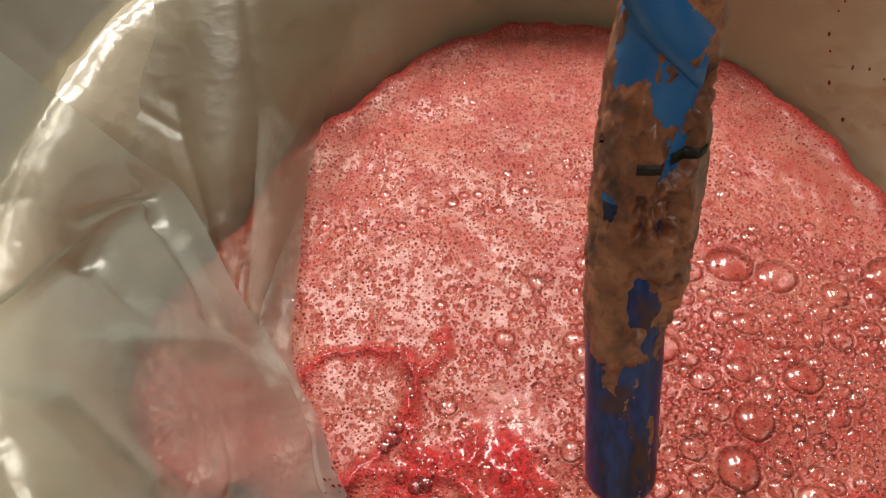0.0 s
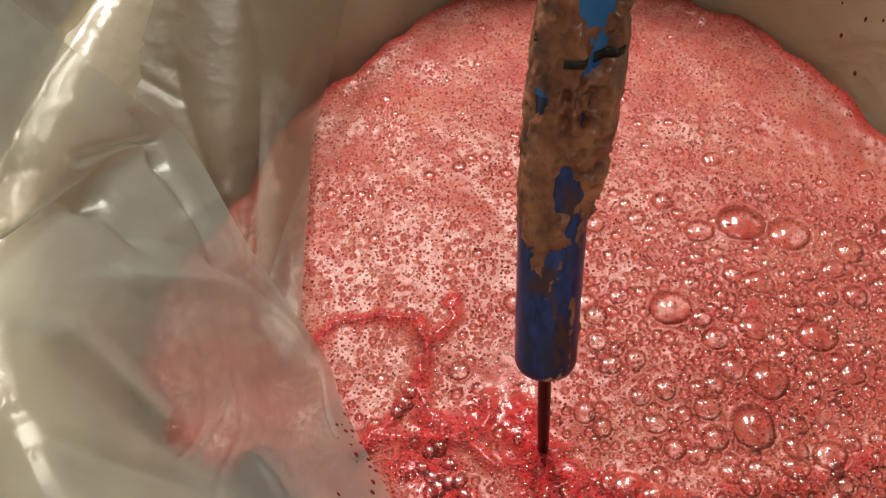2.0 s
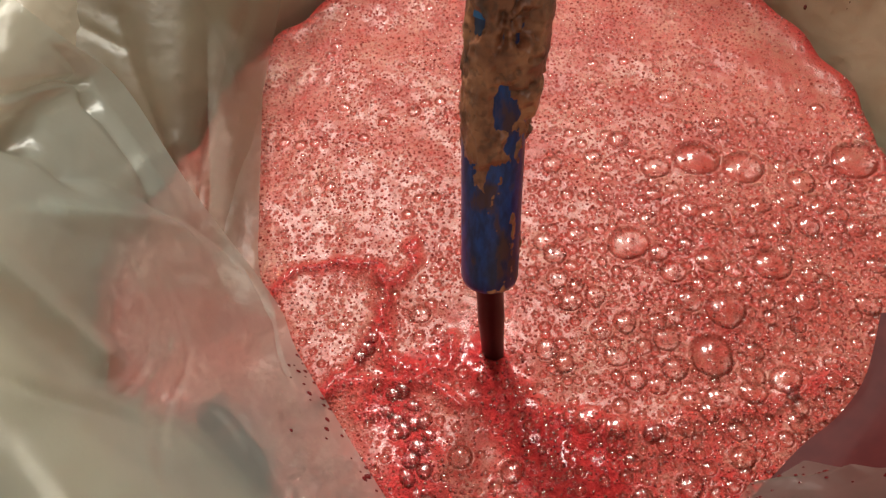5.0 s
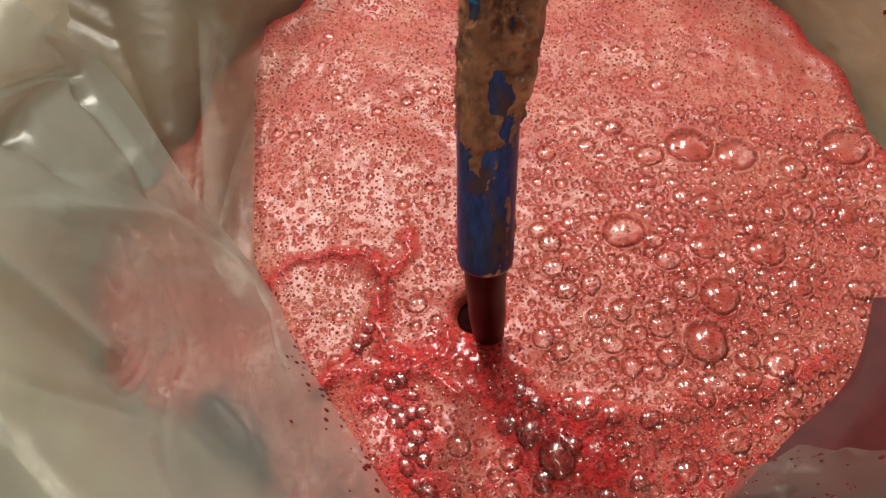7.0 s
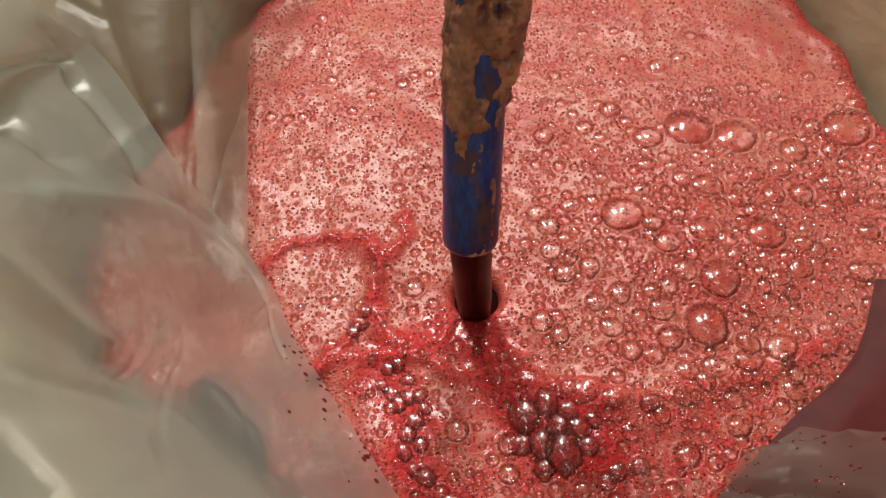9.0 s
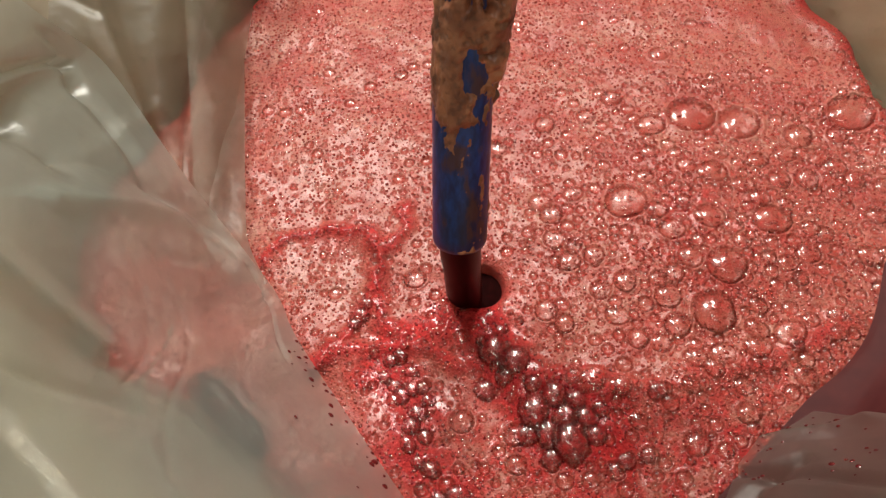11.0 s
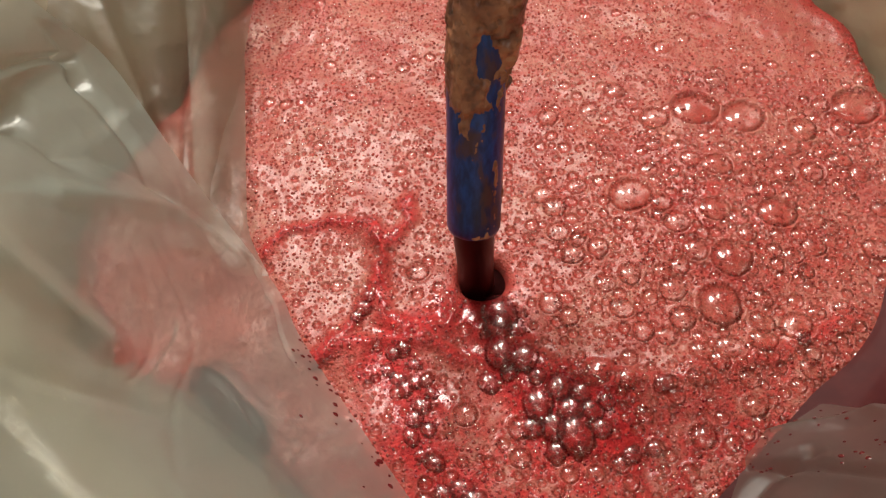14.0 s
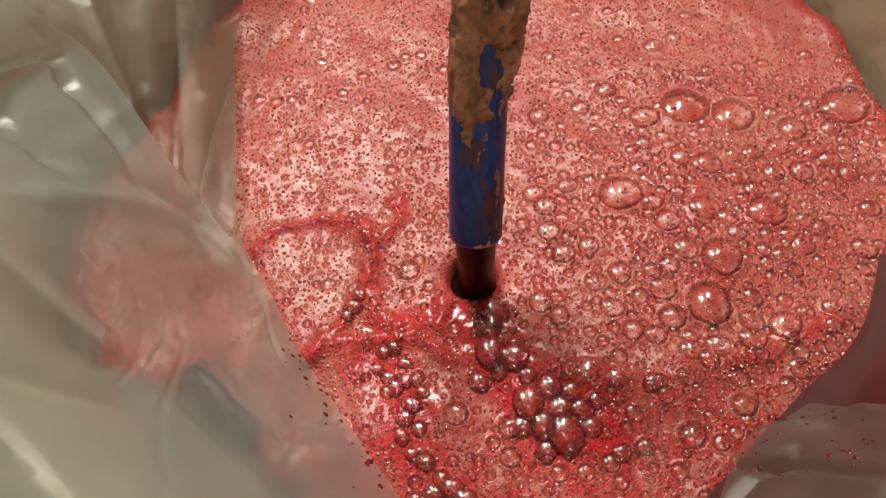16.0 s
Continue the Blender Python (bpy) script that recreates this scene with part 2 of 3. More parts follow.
slab("floor", (-2.6, -2.4, LOW - 0.1), (2.6, 3.2, LOW), CONCRETE, "plain grey concrete floor under the tub")
slab("ceiling", (-2.6, -2.4, TOP), (2.6, 3.2, TOP + 0.1), PLASTER, "plain cream plastered ceiling over the room")
slab("wall_north", (-2.6, 3.2, LOW - 0.1), (2.6, 3.35, TOP + 0.1), PLASTER, "plain cream plastered wall of the room")
slab("wall_south", (-2.6, -2.55, LOW - 0.1), (2.6, -2.4, TOP + 0.1), PLASTER, "plain cream plastered wall of the room")
slab("wall_west", (-2.75, -2.55, LOW - 0.1), (-2.6, 3.35, TOP + 0.1), PLASTER, "plain cream plastered wall of the room")
slab("wall_east", (2.6, -2.55, LOW - 0.1), (2.75, 3.35, TOP + 0.1), PLASTER, "plain cream plastered wall of the room")


# ---- the tub ----
def intrusion(a):
    """How far the loose film stands off the tub at that bearing, as a share of the radius."""
    a = np.asarray(a) % (2 * np.pi)
    up, down = np.clip((a - 1.5) / 0.7, 0, 1), np.clip((3.35 - a) / 0.4, 0, 1)
    return 0.17 * up * up * (3 - 2 * up) * down * down * (3 - 2 * down) + 0.14 * np.exp(-((a - 3.98) / 0.30) ** 4)


def oval(scale, z, k=96, wave=0.0):
    out = []
    for j in range(k):
        a = 2 * math.pi * j / k
        s = scale + wave * (math.sin(7 * a + 0.6) + 0.7 * math.sin(13 * a + 2.1 + 9 * z) + 0.5 * math.sin(29 * a + 5 * z) + 0.5 * abs(math.sin(34 * a + 2 * math.sin(5 * a) + 4 * z)))
        if wave:
            s -= float(intrusion(a)) * min(1.0, max(0.0, 1.15 - z / RIM))
        out.append((CX + AX * s * math.cos(a), CY + AY * s * math.sin(a), z))
    return out


tub = tagged(new("tub"), "tan plastic tub standing on the floor, lined with film", "tub")
rings = [oval(0.93, LOW), oval(0.97, LOW + 0.01), oval(1.09, RIM - 0.03), oval(1.125, RIM - 0.02), oval(1.13, RIM), oval(1.08, RIM + 0.004), oval(1.065, RIM - 0.006), oval(0.96, LOW + 0.03)]
mesh_object("shell", *loft(rings), TUB, tub)


# ---- the film liner ----
liner = tagged(new("film_liner"), "loose milky polythene film lining the tub, creased and splashed", "liner")
rings = [oval(0.975 + 0.035 * (i / 24), -0.32 + (RIM + 0.31) * i / 24, 360, 0.0020 + 0.0060 * max(0, i / 24 - 0.60)) for i in range(25)]
rings += [oval(1.05, RIM + 0.006, 360, 0.004), oval(1.11, RIM + 0.009, 360, 0.005), oval(1.14, RIM - 0.006, 360, 0.005), oval(1.16, RIM - 0.12, 360, 0.008)]
wall_film = mesh_object("lining", *loft(rings, False), LINING, liner)


def crease(x, y, seed, scale):
    """A crumple of straight folds, from -1 to 1."""
    rnd = random.Random(seed)
    h = 0.0
    for k in range(7):
        a, f, p = rnd.uniform(0, math.pi), scale * rnd.uniform(0.5, 1.6), rnd.uniform(0, 9)
        w = (x * math.cos(a) + y * math.sin(a)) * f + p + 0.5 * math.sin(2.1 * (x * math.sin(a) - y * math.cos(a)) * f * 0.5 + p)
        h += (abs((w % 2.0) - 1.0) - 0.5) / (1 + 0.35 * k)
    return h / 2.2


def near_line(x, y, line):
    best = np.full_like(x, 9.0)
    for (a, b), (c, d) in zip(line, line[1:]):
        t = np.clip(((x - a) * (c - a) + (y - b) * (d - b)) / ((c - a) ** 2 + (d - b) ** 2), 0, 1)
        best = np.minimum(best, np.hypot(x - a - t * (c - a), y - b - t * (d - b)))
    return best


def sheet(name, net, n, m, mat, amount, seed, scale, parent, label="", folds=()):
    """A draped film through a coarse net of points, creased along its normal. folds: lines across it (u, v, u, v, height, width)."""
    net = [[np.array(p) for p in row] for row in net]
    net.insert(0, [a + 2.6 * (a - b) for a, b in zip(net[0], net[1])])
    first = 1 / (len(net) - 1)
    grid = np.array([[blend([blend(row, v / (m - 1)) for row in net], u / (n - 1)) for v in range(m)] for u in range(n)])
    du, dv = np.gradient(grid, axis=0), np.gradient(grid, axis=1)
    nor = np.cross(du, dv)
    nor /= np.linalg.norm(nor, axis=2)[..., None]
    U, V = np.meshgrid((np.arange(n) / (n - 1) - first) / (1 - first), np.arange(m) / (m - 1), indexing="ij")
    H = np.zeros((n, m))
    for u in range(n):
        for v in range(m):
            q = Vector((U[u, v] * 3 + seed, V[u, v] * 3, 0.3 * seed))
            H[u, v] = amount * min(1.0, 0.25 + 3 * v / m) * (0.65 * crease(U[u, v], V[u, v], seed, scale) + 0.5 * noise.noise(q))
    for a, b, c, d, high, wide in folds:
        line = near_line(U + 0.012 * np.sin(9 * V), V, [(a, b), (c, d)])
        H += high * np.clip(1 - line / wide, 0, 1) ** 1.4
    grid += nor * H[..., None]
    faces = [(i * m + j, i * m + j + 1, (i + 1) * m + j + 1, (i + 1) * m + j) for i in range(n - 1) for j in range(m - 1)]
    ob = mesh_object(name, grid.reshape(-1, 3), faces, mat, parent, label)
    return ob, grid, nor


front_fold, front_grid, front_nor = sheet("front_fold", [
    [(-0.183, 0.105, 0.216), (-0.174, -0.031, 0.264), (-0.185, -0.112, 0.309)],
    [(-0.173, 0.127, 0.154), (-0.179, 0.000, 0.239), (-0.188, -0.108, 0.306)],
    [(-0.124, 0.052, 0.124), (-0.136, -0.042, 0.223), (-0.165, -0.144, 0.315)],
    [(-0.090, 0.021, 0.031), (-0.103, -0.080, 0.154), (-0.145, -0.171, 0.278)],
    [(-0.067, -0.031, 0.031), (-0.084, -0.118, 0.143), (-0.131, -0.200, 0.277)],
    [(0.017, -0.177, 0.043), (-0.019, -0.220, 0.147), (-0.090, -0.257, 0.270)]], 220, 150, FILM, 0.0022, 4, 3.2, liner, "large greyish fold of the film", [
        (0.10, 0.55, 0.21, 0.46, 0.006, 0.10), (0.21, 0.46, 0.31, 0.41, 0.006, 0.09), (0.31, 0.41, 0.42, 0.21, 0.005, 0.07), (0.42, 0.21, 0.50, 0.08, 0.003, 0.05),
        (0.01, 0.30, 0.15, 0.16, 0.005, 0.04), (0.15, 0.16, 0.23, 0.20, 0.005, 0.04), (0.23, 0.20, 0.41, 0.19, 0.005, 0.05), (0.15, 0.16, 0.05, 0.08, 0.004, 0.04),
        (0.48, 0.41, 0.84, 0.66, 0.0008, 0.016), (0.46, 0.46, 0.66, 0.66, 0.0007, 0.012), (0.50, 0.37, 0.52, 0.28, 0.0012, 0.016),
        (0.57, 0.82, 0.77, 0.64, 0.0015, 0.03), (0.44, 0.71, 0.57, 0.67, -0.005, 0.05), (0.38, 0.53, 0.46, 0.22, -0.004, 0.04), (0.62, 0.10, 0.80, 0.16, 0.002, 0.02), (0.55, 0.05, 0.62, 0.10, 0.003, 0.03)])


def pleat(path, wide):
    """A strip of film doubled back behind the large fold, along a path of (u, v)."""
    n, m = front_grid.shape[:2]
    verts, faces, k = [], [], 40
    pts = [np.array(q) for q in path]
    for i in range(k + 1):
        u, v = blend(pts, i / k)
        half = wide * (0.35 + 0.65 * math.sin(math.pi * (i + 2) / (k + 4))) * (1 + 0.25 * math.sin(i * 0.7))
        for w in (-1, -0.5, 0, 0.5, 1):
            a = min(n - 1, max(0, int(((u + w * half * 0.6) * 5 / 6 + 1 / 6) * (n - 1))))
            b = min(m - 1, max(0, int((v + w * half) * (m - 1))))
            nor = front_nor[a, b] if front_nor[a, b][2] > 0 else -front_nor[a, b]
            verts.append(front_grid[a, b] - nor * (0.0022 - 0.0006 * abs(w)))
    faces = [(i * 5 + j, i * 5 + j + 1, i * 5 + j + 6, i * 5 + j + 5) for i in range(k) for j in range(4)]
    return mesh_object("pleat", verts, faces, FILM, front_fold, "greyer strip of doubled film")


pleat([(0.36, 0.62), (0.38, 0.53), (0.44, 0.35), (0.46, 0.22), (0.53, 0.08)], 0.022)
pleat([(0.36, 0.85), (0.44, 0.71), (0.49, 0.68), (0.57, 0.67), (0.64, 0.70)], 0.024)
pleat([(0.58, 0.50), (0.66, 0.62), (0.76, 0.66), (0.90, 0.68)], 0.018)
# see-through pleats whose darker tone holds painted shade
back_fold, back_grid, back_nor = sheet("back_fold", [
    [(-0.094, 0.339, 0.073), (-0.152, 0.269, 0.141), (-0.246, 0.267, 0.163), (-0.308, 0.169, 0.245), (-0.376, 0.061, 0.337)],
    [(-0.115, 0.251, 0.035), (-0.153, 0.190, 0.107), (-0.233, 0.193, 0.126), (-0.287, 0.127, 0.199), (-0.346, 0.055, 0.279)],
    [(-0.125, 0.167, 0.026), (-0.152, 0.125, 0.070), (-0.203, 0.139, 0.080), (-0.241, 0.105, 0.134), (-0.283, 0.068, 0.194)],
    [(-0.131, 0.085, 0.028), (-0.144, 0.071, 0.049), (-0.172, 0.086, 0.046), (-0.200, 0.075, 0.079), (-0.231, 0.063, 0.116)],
    [(-0.130, 0.036, 0.025), (-0.140, 0.028, 0.030), (-0.158, 0.035, 0.029), (-0.173, 0.028, 0.044), (-0.190, 0.020, 0.061)]], 150, 150, THIN_SHADED, 0.0035, 9, 4.2, liner, "thin see-through pleat of the film, its colour darkened for shade", [
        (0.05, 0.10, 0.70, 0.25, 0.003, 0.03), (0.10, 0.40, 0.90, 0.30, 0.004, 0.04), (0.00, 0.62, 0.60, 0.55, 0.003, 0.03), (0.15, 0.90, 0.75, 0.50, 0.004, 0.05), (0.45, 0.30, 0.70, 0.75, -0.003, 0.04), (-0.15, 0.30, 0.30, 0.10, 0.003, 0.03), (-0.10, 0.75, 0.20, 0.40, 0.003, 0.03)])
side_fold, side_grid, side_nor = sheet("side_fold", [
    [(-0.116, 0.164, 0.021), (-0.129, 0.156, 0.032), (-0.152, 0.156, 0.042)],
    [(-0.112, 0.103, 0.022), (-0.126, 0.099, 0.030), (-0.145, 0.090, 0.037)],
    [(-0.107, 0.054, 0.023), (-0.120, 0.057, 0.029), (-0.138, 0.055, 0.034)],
    [(-0.089, 0.009, 0.031), (-0.101, 0.011, 0.030), (-0.119, 0.015, 0.026)]], 50, 30, THIN_SHADED, 0.004, 2, 3.0, liner)
corner_fold, corner_grid, corner_nor = sheet("corner_fold", [
    [(0.150, -0.208, 0.051), (0.176, -0.226, 0.098), (0.212, -0.257, 0.154)],
    [(0.182, -0.161, 0.029), (0.203, -0.186, 0.073), (0.233, -0.229, 0.147)],
    [(0.198, -0.141, 0.023), (0.222, -0.164, 0.065), (0.257, -0.202, 0.132)],
    [(0.226, -0.128, 0.027), (0.241, -0.153, 0.066), (0.270, -0.185, 0.132)],
    [(0.242, -0.122, 0.031), (0.255, -0.138, 0.066), (0.283, -0.164, 0.136)]], 100, 80, SPLASHED, 0.006, 6, 3.6, liner, "splashed fold of the film by the foam", [
        (0.35, 0.02, 0.45, 0.70, 0.005, 0.07), (0.15, 0.10, 0.50, 0.40, 0.005, 0.08), (0.60, 0.05, 0.95, 0.50, -0.006, 0.10)])


# two flat dark blobs behind the large fold
pocket = tagged(new("dark_patch"), "dark elongated patch behind the film", "juice")
for dx, dy, dz, r, long in ((0, 0, 0, 0.013, 2.4), (0.016, -0.016, -0.004, 0.011, 1.8)):
    v = [(math.sin(a) * math.cos(b) * r, math.sin(a) * math.sin(b) * r * long, math.cos(a) * r * 0.25) for a in [math.pi * i / 8 for i in range(1, 8)] for b in [2 * math.pi * j / 16 for j in range(16)]]
    f = [(i * 16 + j, i * 16 + (j + 1) % 16, (i + 1) * 16 + (j + 1) % 16, (i + 1) * 16 + j) for i in range(6) for j in range(16)]
    ob = mesh_object("dark_blob", v, f, JET, pocket)
    ob.matrix_basis = pose(-0.122 + dx, -0.072 + dy, 0.016 + dz, 0, 0, 37)


# sheet added to darken the shaded pocket at the foam's right edge
pocket_shade_sheet, pocket_shade_grid, pocket_shade_nor = sheet("pocket_shade_sheet", [
    [(0.228, -0.123, 0.007), (0.241, -0.151, 0.021), (0.253, -0.184, 0.051)],
    [(0.253, -0.104, 0.008), (0.266, -0.130, 0.022), (0.281, -0.163, 0.061)],
    [(0.282, -0.086, 0.011), (0.293, -0.109, 0.026), (0.310, -0.138, 0.062)],
    [(0.305, -0.062, 0.017), (0.320, -0.080, 0.030), (0.339, -0.110, 0.068)],
    [(0.326, -0.022, 0.025), (0.349, -0.032, 0.035), (0.377, -0.060, 0.067)]], 60, 50, POCKET_SHADE, 0.004, 12, 3.0, liner, "dark maroon sheet standing in for the shaded pocket between film and foam")

# ---- the foam ----
HX, HY = 0.0565, 0.0100
STEP = 0.0009
nx, ny = int(2 * AX / STEP) + 8, int(2 * AY / STEP) + 8
gx = CX + (np.arange(nx) - nx / 2) * STEP
gy = CY + (np.arange(ny) - ny / 2) * STEP
X, Y = np.meshgrid(gx, gy)
rng = np.random.RandomState(5)


def waves(x, y, count, short, long, seed):
    """Smooth random relief of about unit height between two wavelengths."""
    r = np.random.RandomState(seed)
    out = np.zeros_like(x)
    for _ in range(count):
        a, w, p = r.uniform(0, 2 * np.pi), r.uniform(short, long), r.uniform(0, 2 * np.pi)
        out += np.cos((x * np.cos(a) + y * np.sin(a)) * 2 * np.pi / w + p)
    return out / np.sqrt(count / 2)


SEAMS = [
    [(-0.099, 0.050), (-0.087, 0.065), (-0.051, 0.072), (-0.019, 0.063), (-0.016, 0.039)],
    [(-0.063, -0.041), (-0.039, -0.021), (-0.023, 0.006), (-0.014, 0.029), (-0.017, 0.055)],
    [(0.007, 0.085), (0.007, 0.063), (-0.008, 0.049)],
    [(-0.017, 0.025), (-0.015, -0.013), (0.002, -0.030), (0.030, -0.030), (0.033, -0.002)],
    [(-0.063, -0.041), (-0.022, -0.031), (0.014, -0.036), (0.037, -0.055)],
    [(0.069, -0.044), (0.094, -0.066), (0.137, -0.081), (0.181, -0.102)],
    [(0.124, -0.083), (0.176, -0.081), (0.214, -0.077), (0.262, -0.066), (0.297, -0.052)],
]
CHAIN = [(0.053, -0.020), (0.068, -0.061), (0.085, -0.095), (0.107, -0.114), (0.125, -0.116)]
TONGUE = (0.104, -0.098, 0.050, 0.043)
POOLS = [[(-0.022, -0.050), (-0.006, -0.031), (0.026, -0.021)], [(-0.011, -0.056), (0.006, -0.082), (-0.003, -0.108), (0.023, -0.140)]]


def edge_share(x, y):
    """1 at the film, less inside; the film's folds make it waver."""
    a = np.arctan2((y - CY) / AY, (x - CX) / AX)
    r = np.hypot((x - CX) / AX, (y - CY) / AY)
    wob = 0.010 * np.sin(5 * a + 1.0) + 0.008 * np.sin(11 * a + 2.0) + 0.007 * np.sin(23 * a + 0.8 * np.sin(6 * a)) + 0.005 * np.sin(41 * a + 1.2 + np.sin(9 * a)) + intrusion(a)
    return r + wob


def relief(x, y, holed=True):
    h = 0.0009 * waves(x, y, 30, 0.04, 0.14, 3) + 0.00018 * waves(x, y, 40, 0.012, 0.03, 4) + 0.00003 * waves(x, y, 50, 0.004, 0.010, 8)
    h += 0.008 * np.exp(-((x - 0.225) ** 2 + (y - 0.04) ** 2) / 0.085 ** 2)
    sx, sy = x + 0.0016 * waves(x, y, 12, 0.012, 0.04, 21), y + 0.0016 * waves(x, y, 12, 0.012, 0.04, 22)
    for k, line in enumerate(SEAMS):
        d = near_line(sx, sy, line)
        h += (0.0034 if k < 5 else 0.0035) * np.exp(-(d / (0.0055 if k < 5 else 0.010)) ** 2)
    h += 0.003 * np.exp(-(near_line(sx, sy, CHAIN) / 0.016) ** 2)
    e = edge_share(x, y)
    h += 0.004 * np.exp(-((e - 0.95) / 0.035) ** 2) - 0.014 * np.clip((e - 0.965) / 0.035, 0, 1) ** 2
    hole = np.hypot(x - HX, y - HY)
    return h - 0.045 / (1 + (hole / 0.0144) ** 8) if holed else h


def wetness(x, y):
    sx, sy = x + 0.0016 * waves(x, y, 12, 0.012, 0.04, 21), y + 0.0016 * waves(x, y, 12, 0.012, 0.04, 22)
    rag = 0.5 + 0.35 * waves(x, y, 40, 0.006, 0.03, 31)
    w = np.zeros_like(x)
    for k, line in enumerate(SEAMS):
        wide = 0.0075 if k < 5 else 0.009
        w = np.maximum(w, (0.90 if k < 5 else 0.70) * np.exp(-(near_line(sx, sy, line) / wide) ** 2))
    w = np.maximum(w, np.exp(-(near_line(sx, sy, CHAIN) / 0.027) ** 4))
    w = np.maximum(w, np.exp(-(((sx - TONGUE[0]) / TONGUE[2]) ** 2 + ((sy - TONGUE[1]) / TONGUE[3]) ** 2) ** 4))
    for line in POOLS:
        w = np.maximum(w, 0.95 * np.exp(-(near_line(sx, sy, line) / 0.021) ** 4))
    w = np.maximum(w, 0.85 * np.exp(-(np.hypot(x - 0.06, y + 0.002) / 0.030) ** 2))
    e = edge_share(x, y)
    w = np.maximum(w, 0.8 * np.clip((e - 0.90) / 0.07, 0, 1))
    low = np.clip((-0.035 - y) / 0.09, 0, 1)
    w = np.maximum(w, low * np.clip(rag + 0.22, 0, 1) * 0.85)
    big = np.exp(-((x - 0.235) ** 2 + (y - 0.03) ** 2) / 0.10 ** 2)
    w = np.maximum(w, big * np.clip(rag + 0.15, 0, 1) * 0.65)
    w = np.maximum(w, 0.35 * np.clip(rag - 0.30, 0, 1))
    return np.clip(w, 0, 1)


Z = relief(X, Y)
W = wetness(X, Y)

# bubbles: place, radius; the largest are single parts, the rest two joined meshes
BIG = [
    (0.244, 0.146, 0.0200), (0.279, 0.133, 0.0180), (0.174, 0.065, 0.0170), (0.243, 0.083, 0.0119), (0.263, 0.068, 0.0095), (0.273, 0.034, 0.0143), (0.321, 0.114, 0.0128),
    (0.209, 0.140, 0.0125), (0.126, 0.153, 0.0095), (0.230, 0.042, 0.0114), (0.291, 0.071, 0.0093), (0.312, 0.070, 0.0100), (0.231, 0.000, 0.0150), (0.214, -0.034, 0.0165),
    (0.290, 0.004, 0.0097), (0.368, 0.130, 0.0190), (0.259, -0.056, 0.0115), (0.238, -0.050, 0.0090), (0.141, -0.007, 0.0081), (0.159, -0.002, 0.0090), (-0.089, 0.201, 0.0062),
    (0.148, -0.028, 0.0088), (0.186, -0.018, 0.0100), (0.201, 0.035, 0.0103), (0.116, 0.040, 0.0090), (0.012, 0.231, 0.0070), (-0.076, 0.202, 0.0050)]
OCC = 0.0005
ox, oy = CX - AX - 0.02, CY - AY - 0.02
taken = np.zeros((int((2 * AY + 0.04) / OCC), int((2 * AX + 0.04) / OCC)), bool)
bubbles = []


def try_bubble(x, y, r, gap):
    q = r * gap
    j0, j1 = int((x - q - ox) / OCC), int((x + q - ox) / OCC) + 1
    i0, i1 = int((y - q - oy) / OCC), int((y + q - oy) / OCC) + 1
    if i0 < 0 or j0 < 0 or i1 >= taken.shape[0] or j1 >= taken.shape[1]:
        return
    a, b = np.ogrid[i0:i1, j0:j1]
    disc = (b * OCC + ox - x) ** 2 + (a * OCC + oy - y) ** 2 < q * q
    if not (taken[i0:i1, j0:j1] & disc).any():
        taken[i0:i1, j0:j1] |= disc
        bubbles.append((x, y, r))


for b in BIG:
    try_bubble(*b, 0.8)
for radius_low, radius_high, tries, gap in ((0.006, 0.010, 4200, 0.70), (0.0036, 0.006, 12000, 0.76), (0.0022, 0.0036, 16000, 0.92), (0.0013, 0.0022, 40000, 1.05), (0.0006, 0.0013, 80000, 1.15)):
    px, py = rng.uniform(CX - AX, CX + AX, tries), rng.uniform(CY - AY, CY + AY, tries)
    size = rng.uniform(0, 1, tries) ** 1.6 * (radius_high - radius_low) + radius_low
    coarse = np.exp(-((px - 0.235) ** 2 + (py - 0.03) ** 2) / 0.115 ** 2) + 0.6 * np.exp(-((px - 0.33) ** 2 + (py - 0.10) ** 2) / 0.06 ** 2) + 0.12 * (py < -0.09)
    e = edge_share(px, py)
    patchy = 0.5 + 0.4 * waves(px, py, 20, 0.03, 0.10, 77)
    smooth_rim = np.exp(-((px - 0.36) ** 2 + (py - 0.25) ** 2) / 0.07 ** 2)
    if radius_low >= 0.006:
        chance = 0.55 * coarse
    elif radius_low >= 0.0036:
        chance = 0.75 * coarse + 0.025
    elif radius_low >= 0.0022:
        chance = 0.10 + 0.8 * coarse + 0.14 * patchy
    elif radius_low >= 0.0013:
        chance = 0.32 + 0.5 * coarse + 0.25 * patchy
    else:
        chance = 0.6 + 0.4 * patchy
    chance = chance * (1 - 0.9 * smooth_rim)
    if radius_low < 0.0022:
        chance = chance * (1 - 0.65 * np.clip(wetness(px, py) - 0.25, 0, 1))
    hole = (np.hypot(px - HX, py - HY) > 0.022) & (near_line(px, py, CHAIN) > 0.013)
    ok = (e < 0.965) & hole & (rng.uniform(0, 1, tries) < chance)
    for x, y, r in zip(px[ok], py[ok], size[ok]):
        try_bubble(x, y, r, gap)

for _ in range(260):
    t = random.random() * (len(CHAIN) - 1.001)
    (a, b), (c, d) = CHAIN[int(t)], CHAIN[int(t) + 1]
    f = t - int(t)
    x, y = a + f * (c - a) + random.gauss(0, 0.012), b + f * (d - b) + random.gauss(0, 0.012)
    if math.hypot(x - HX, y - HY) > 0.024:
        try_bubble(x, y, random.choice((0.0010, 0.0014, 0.0020, 0.0030, 0.0040)), 1.05)

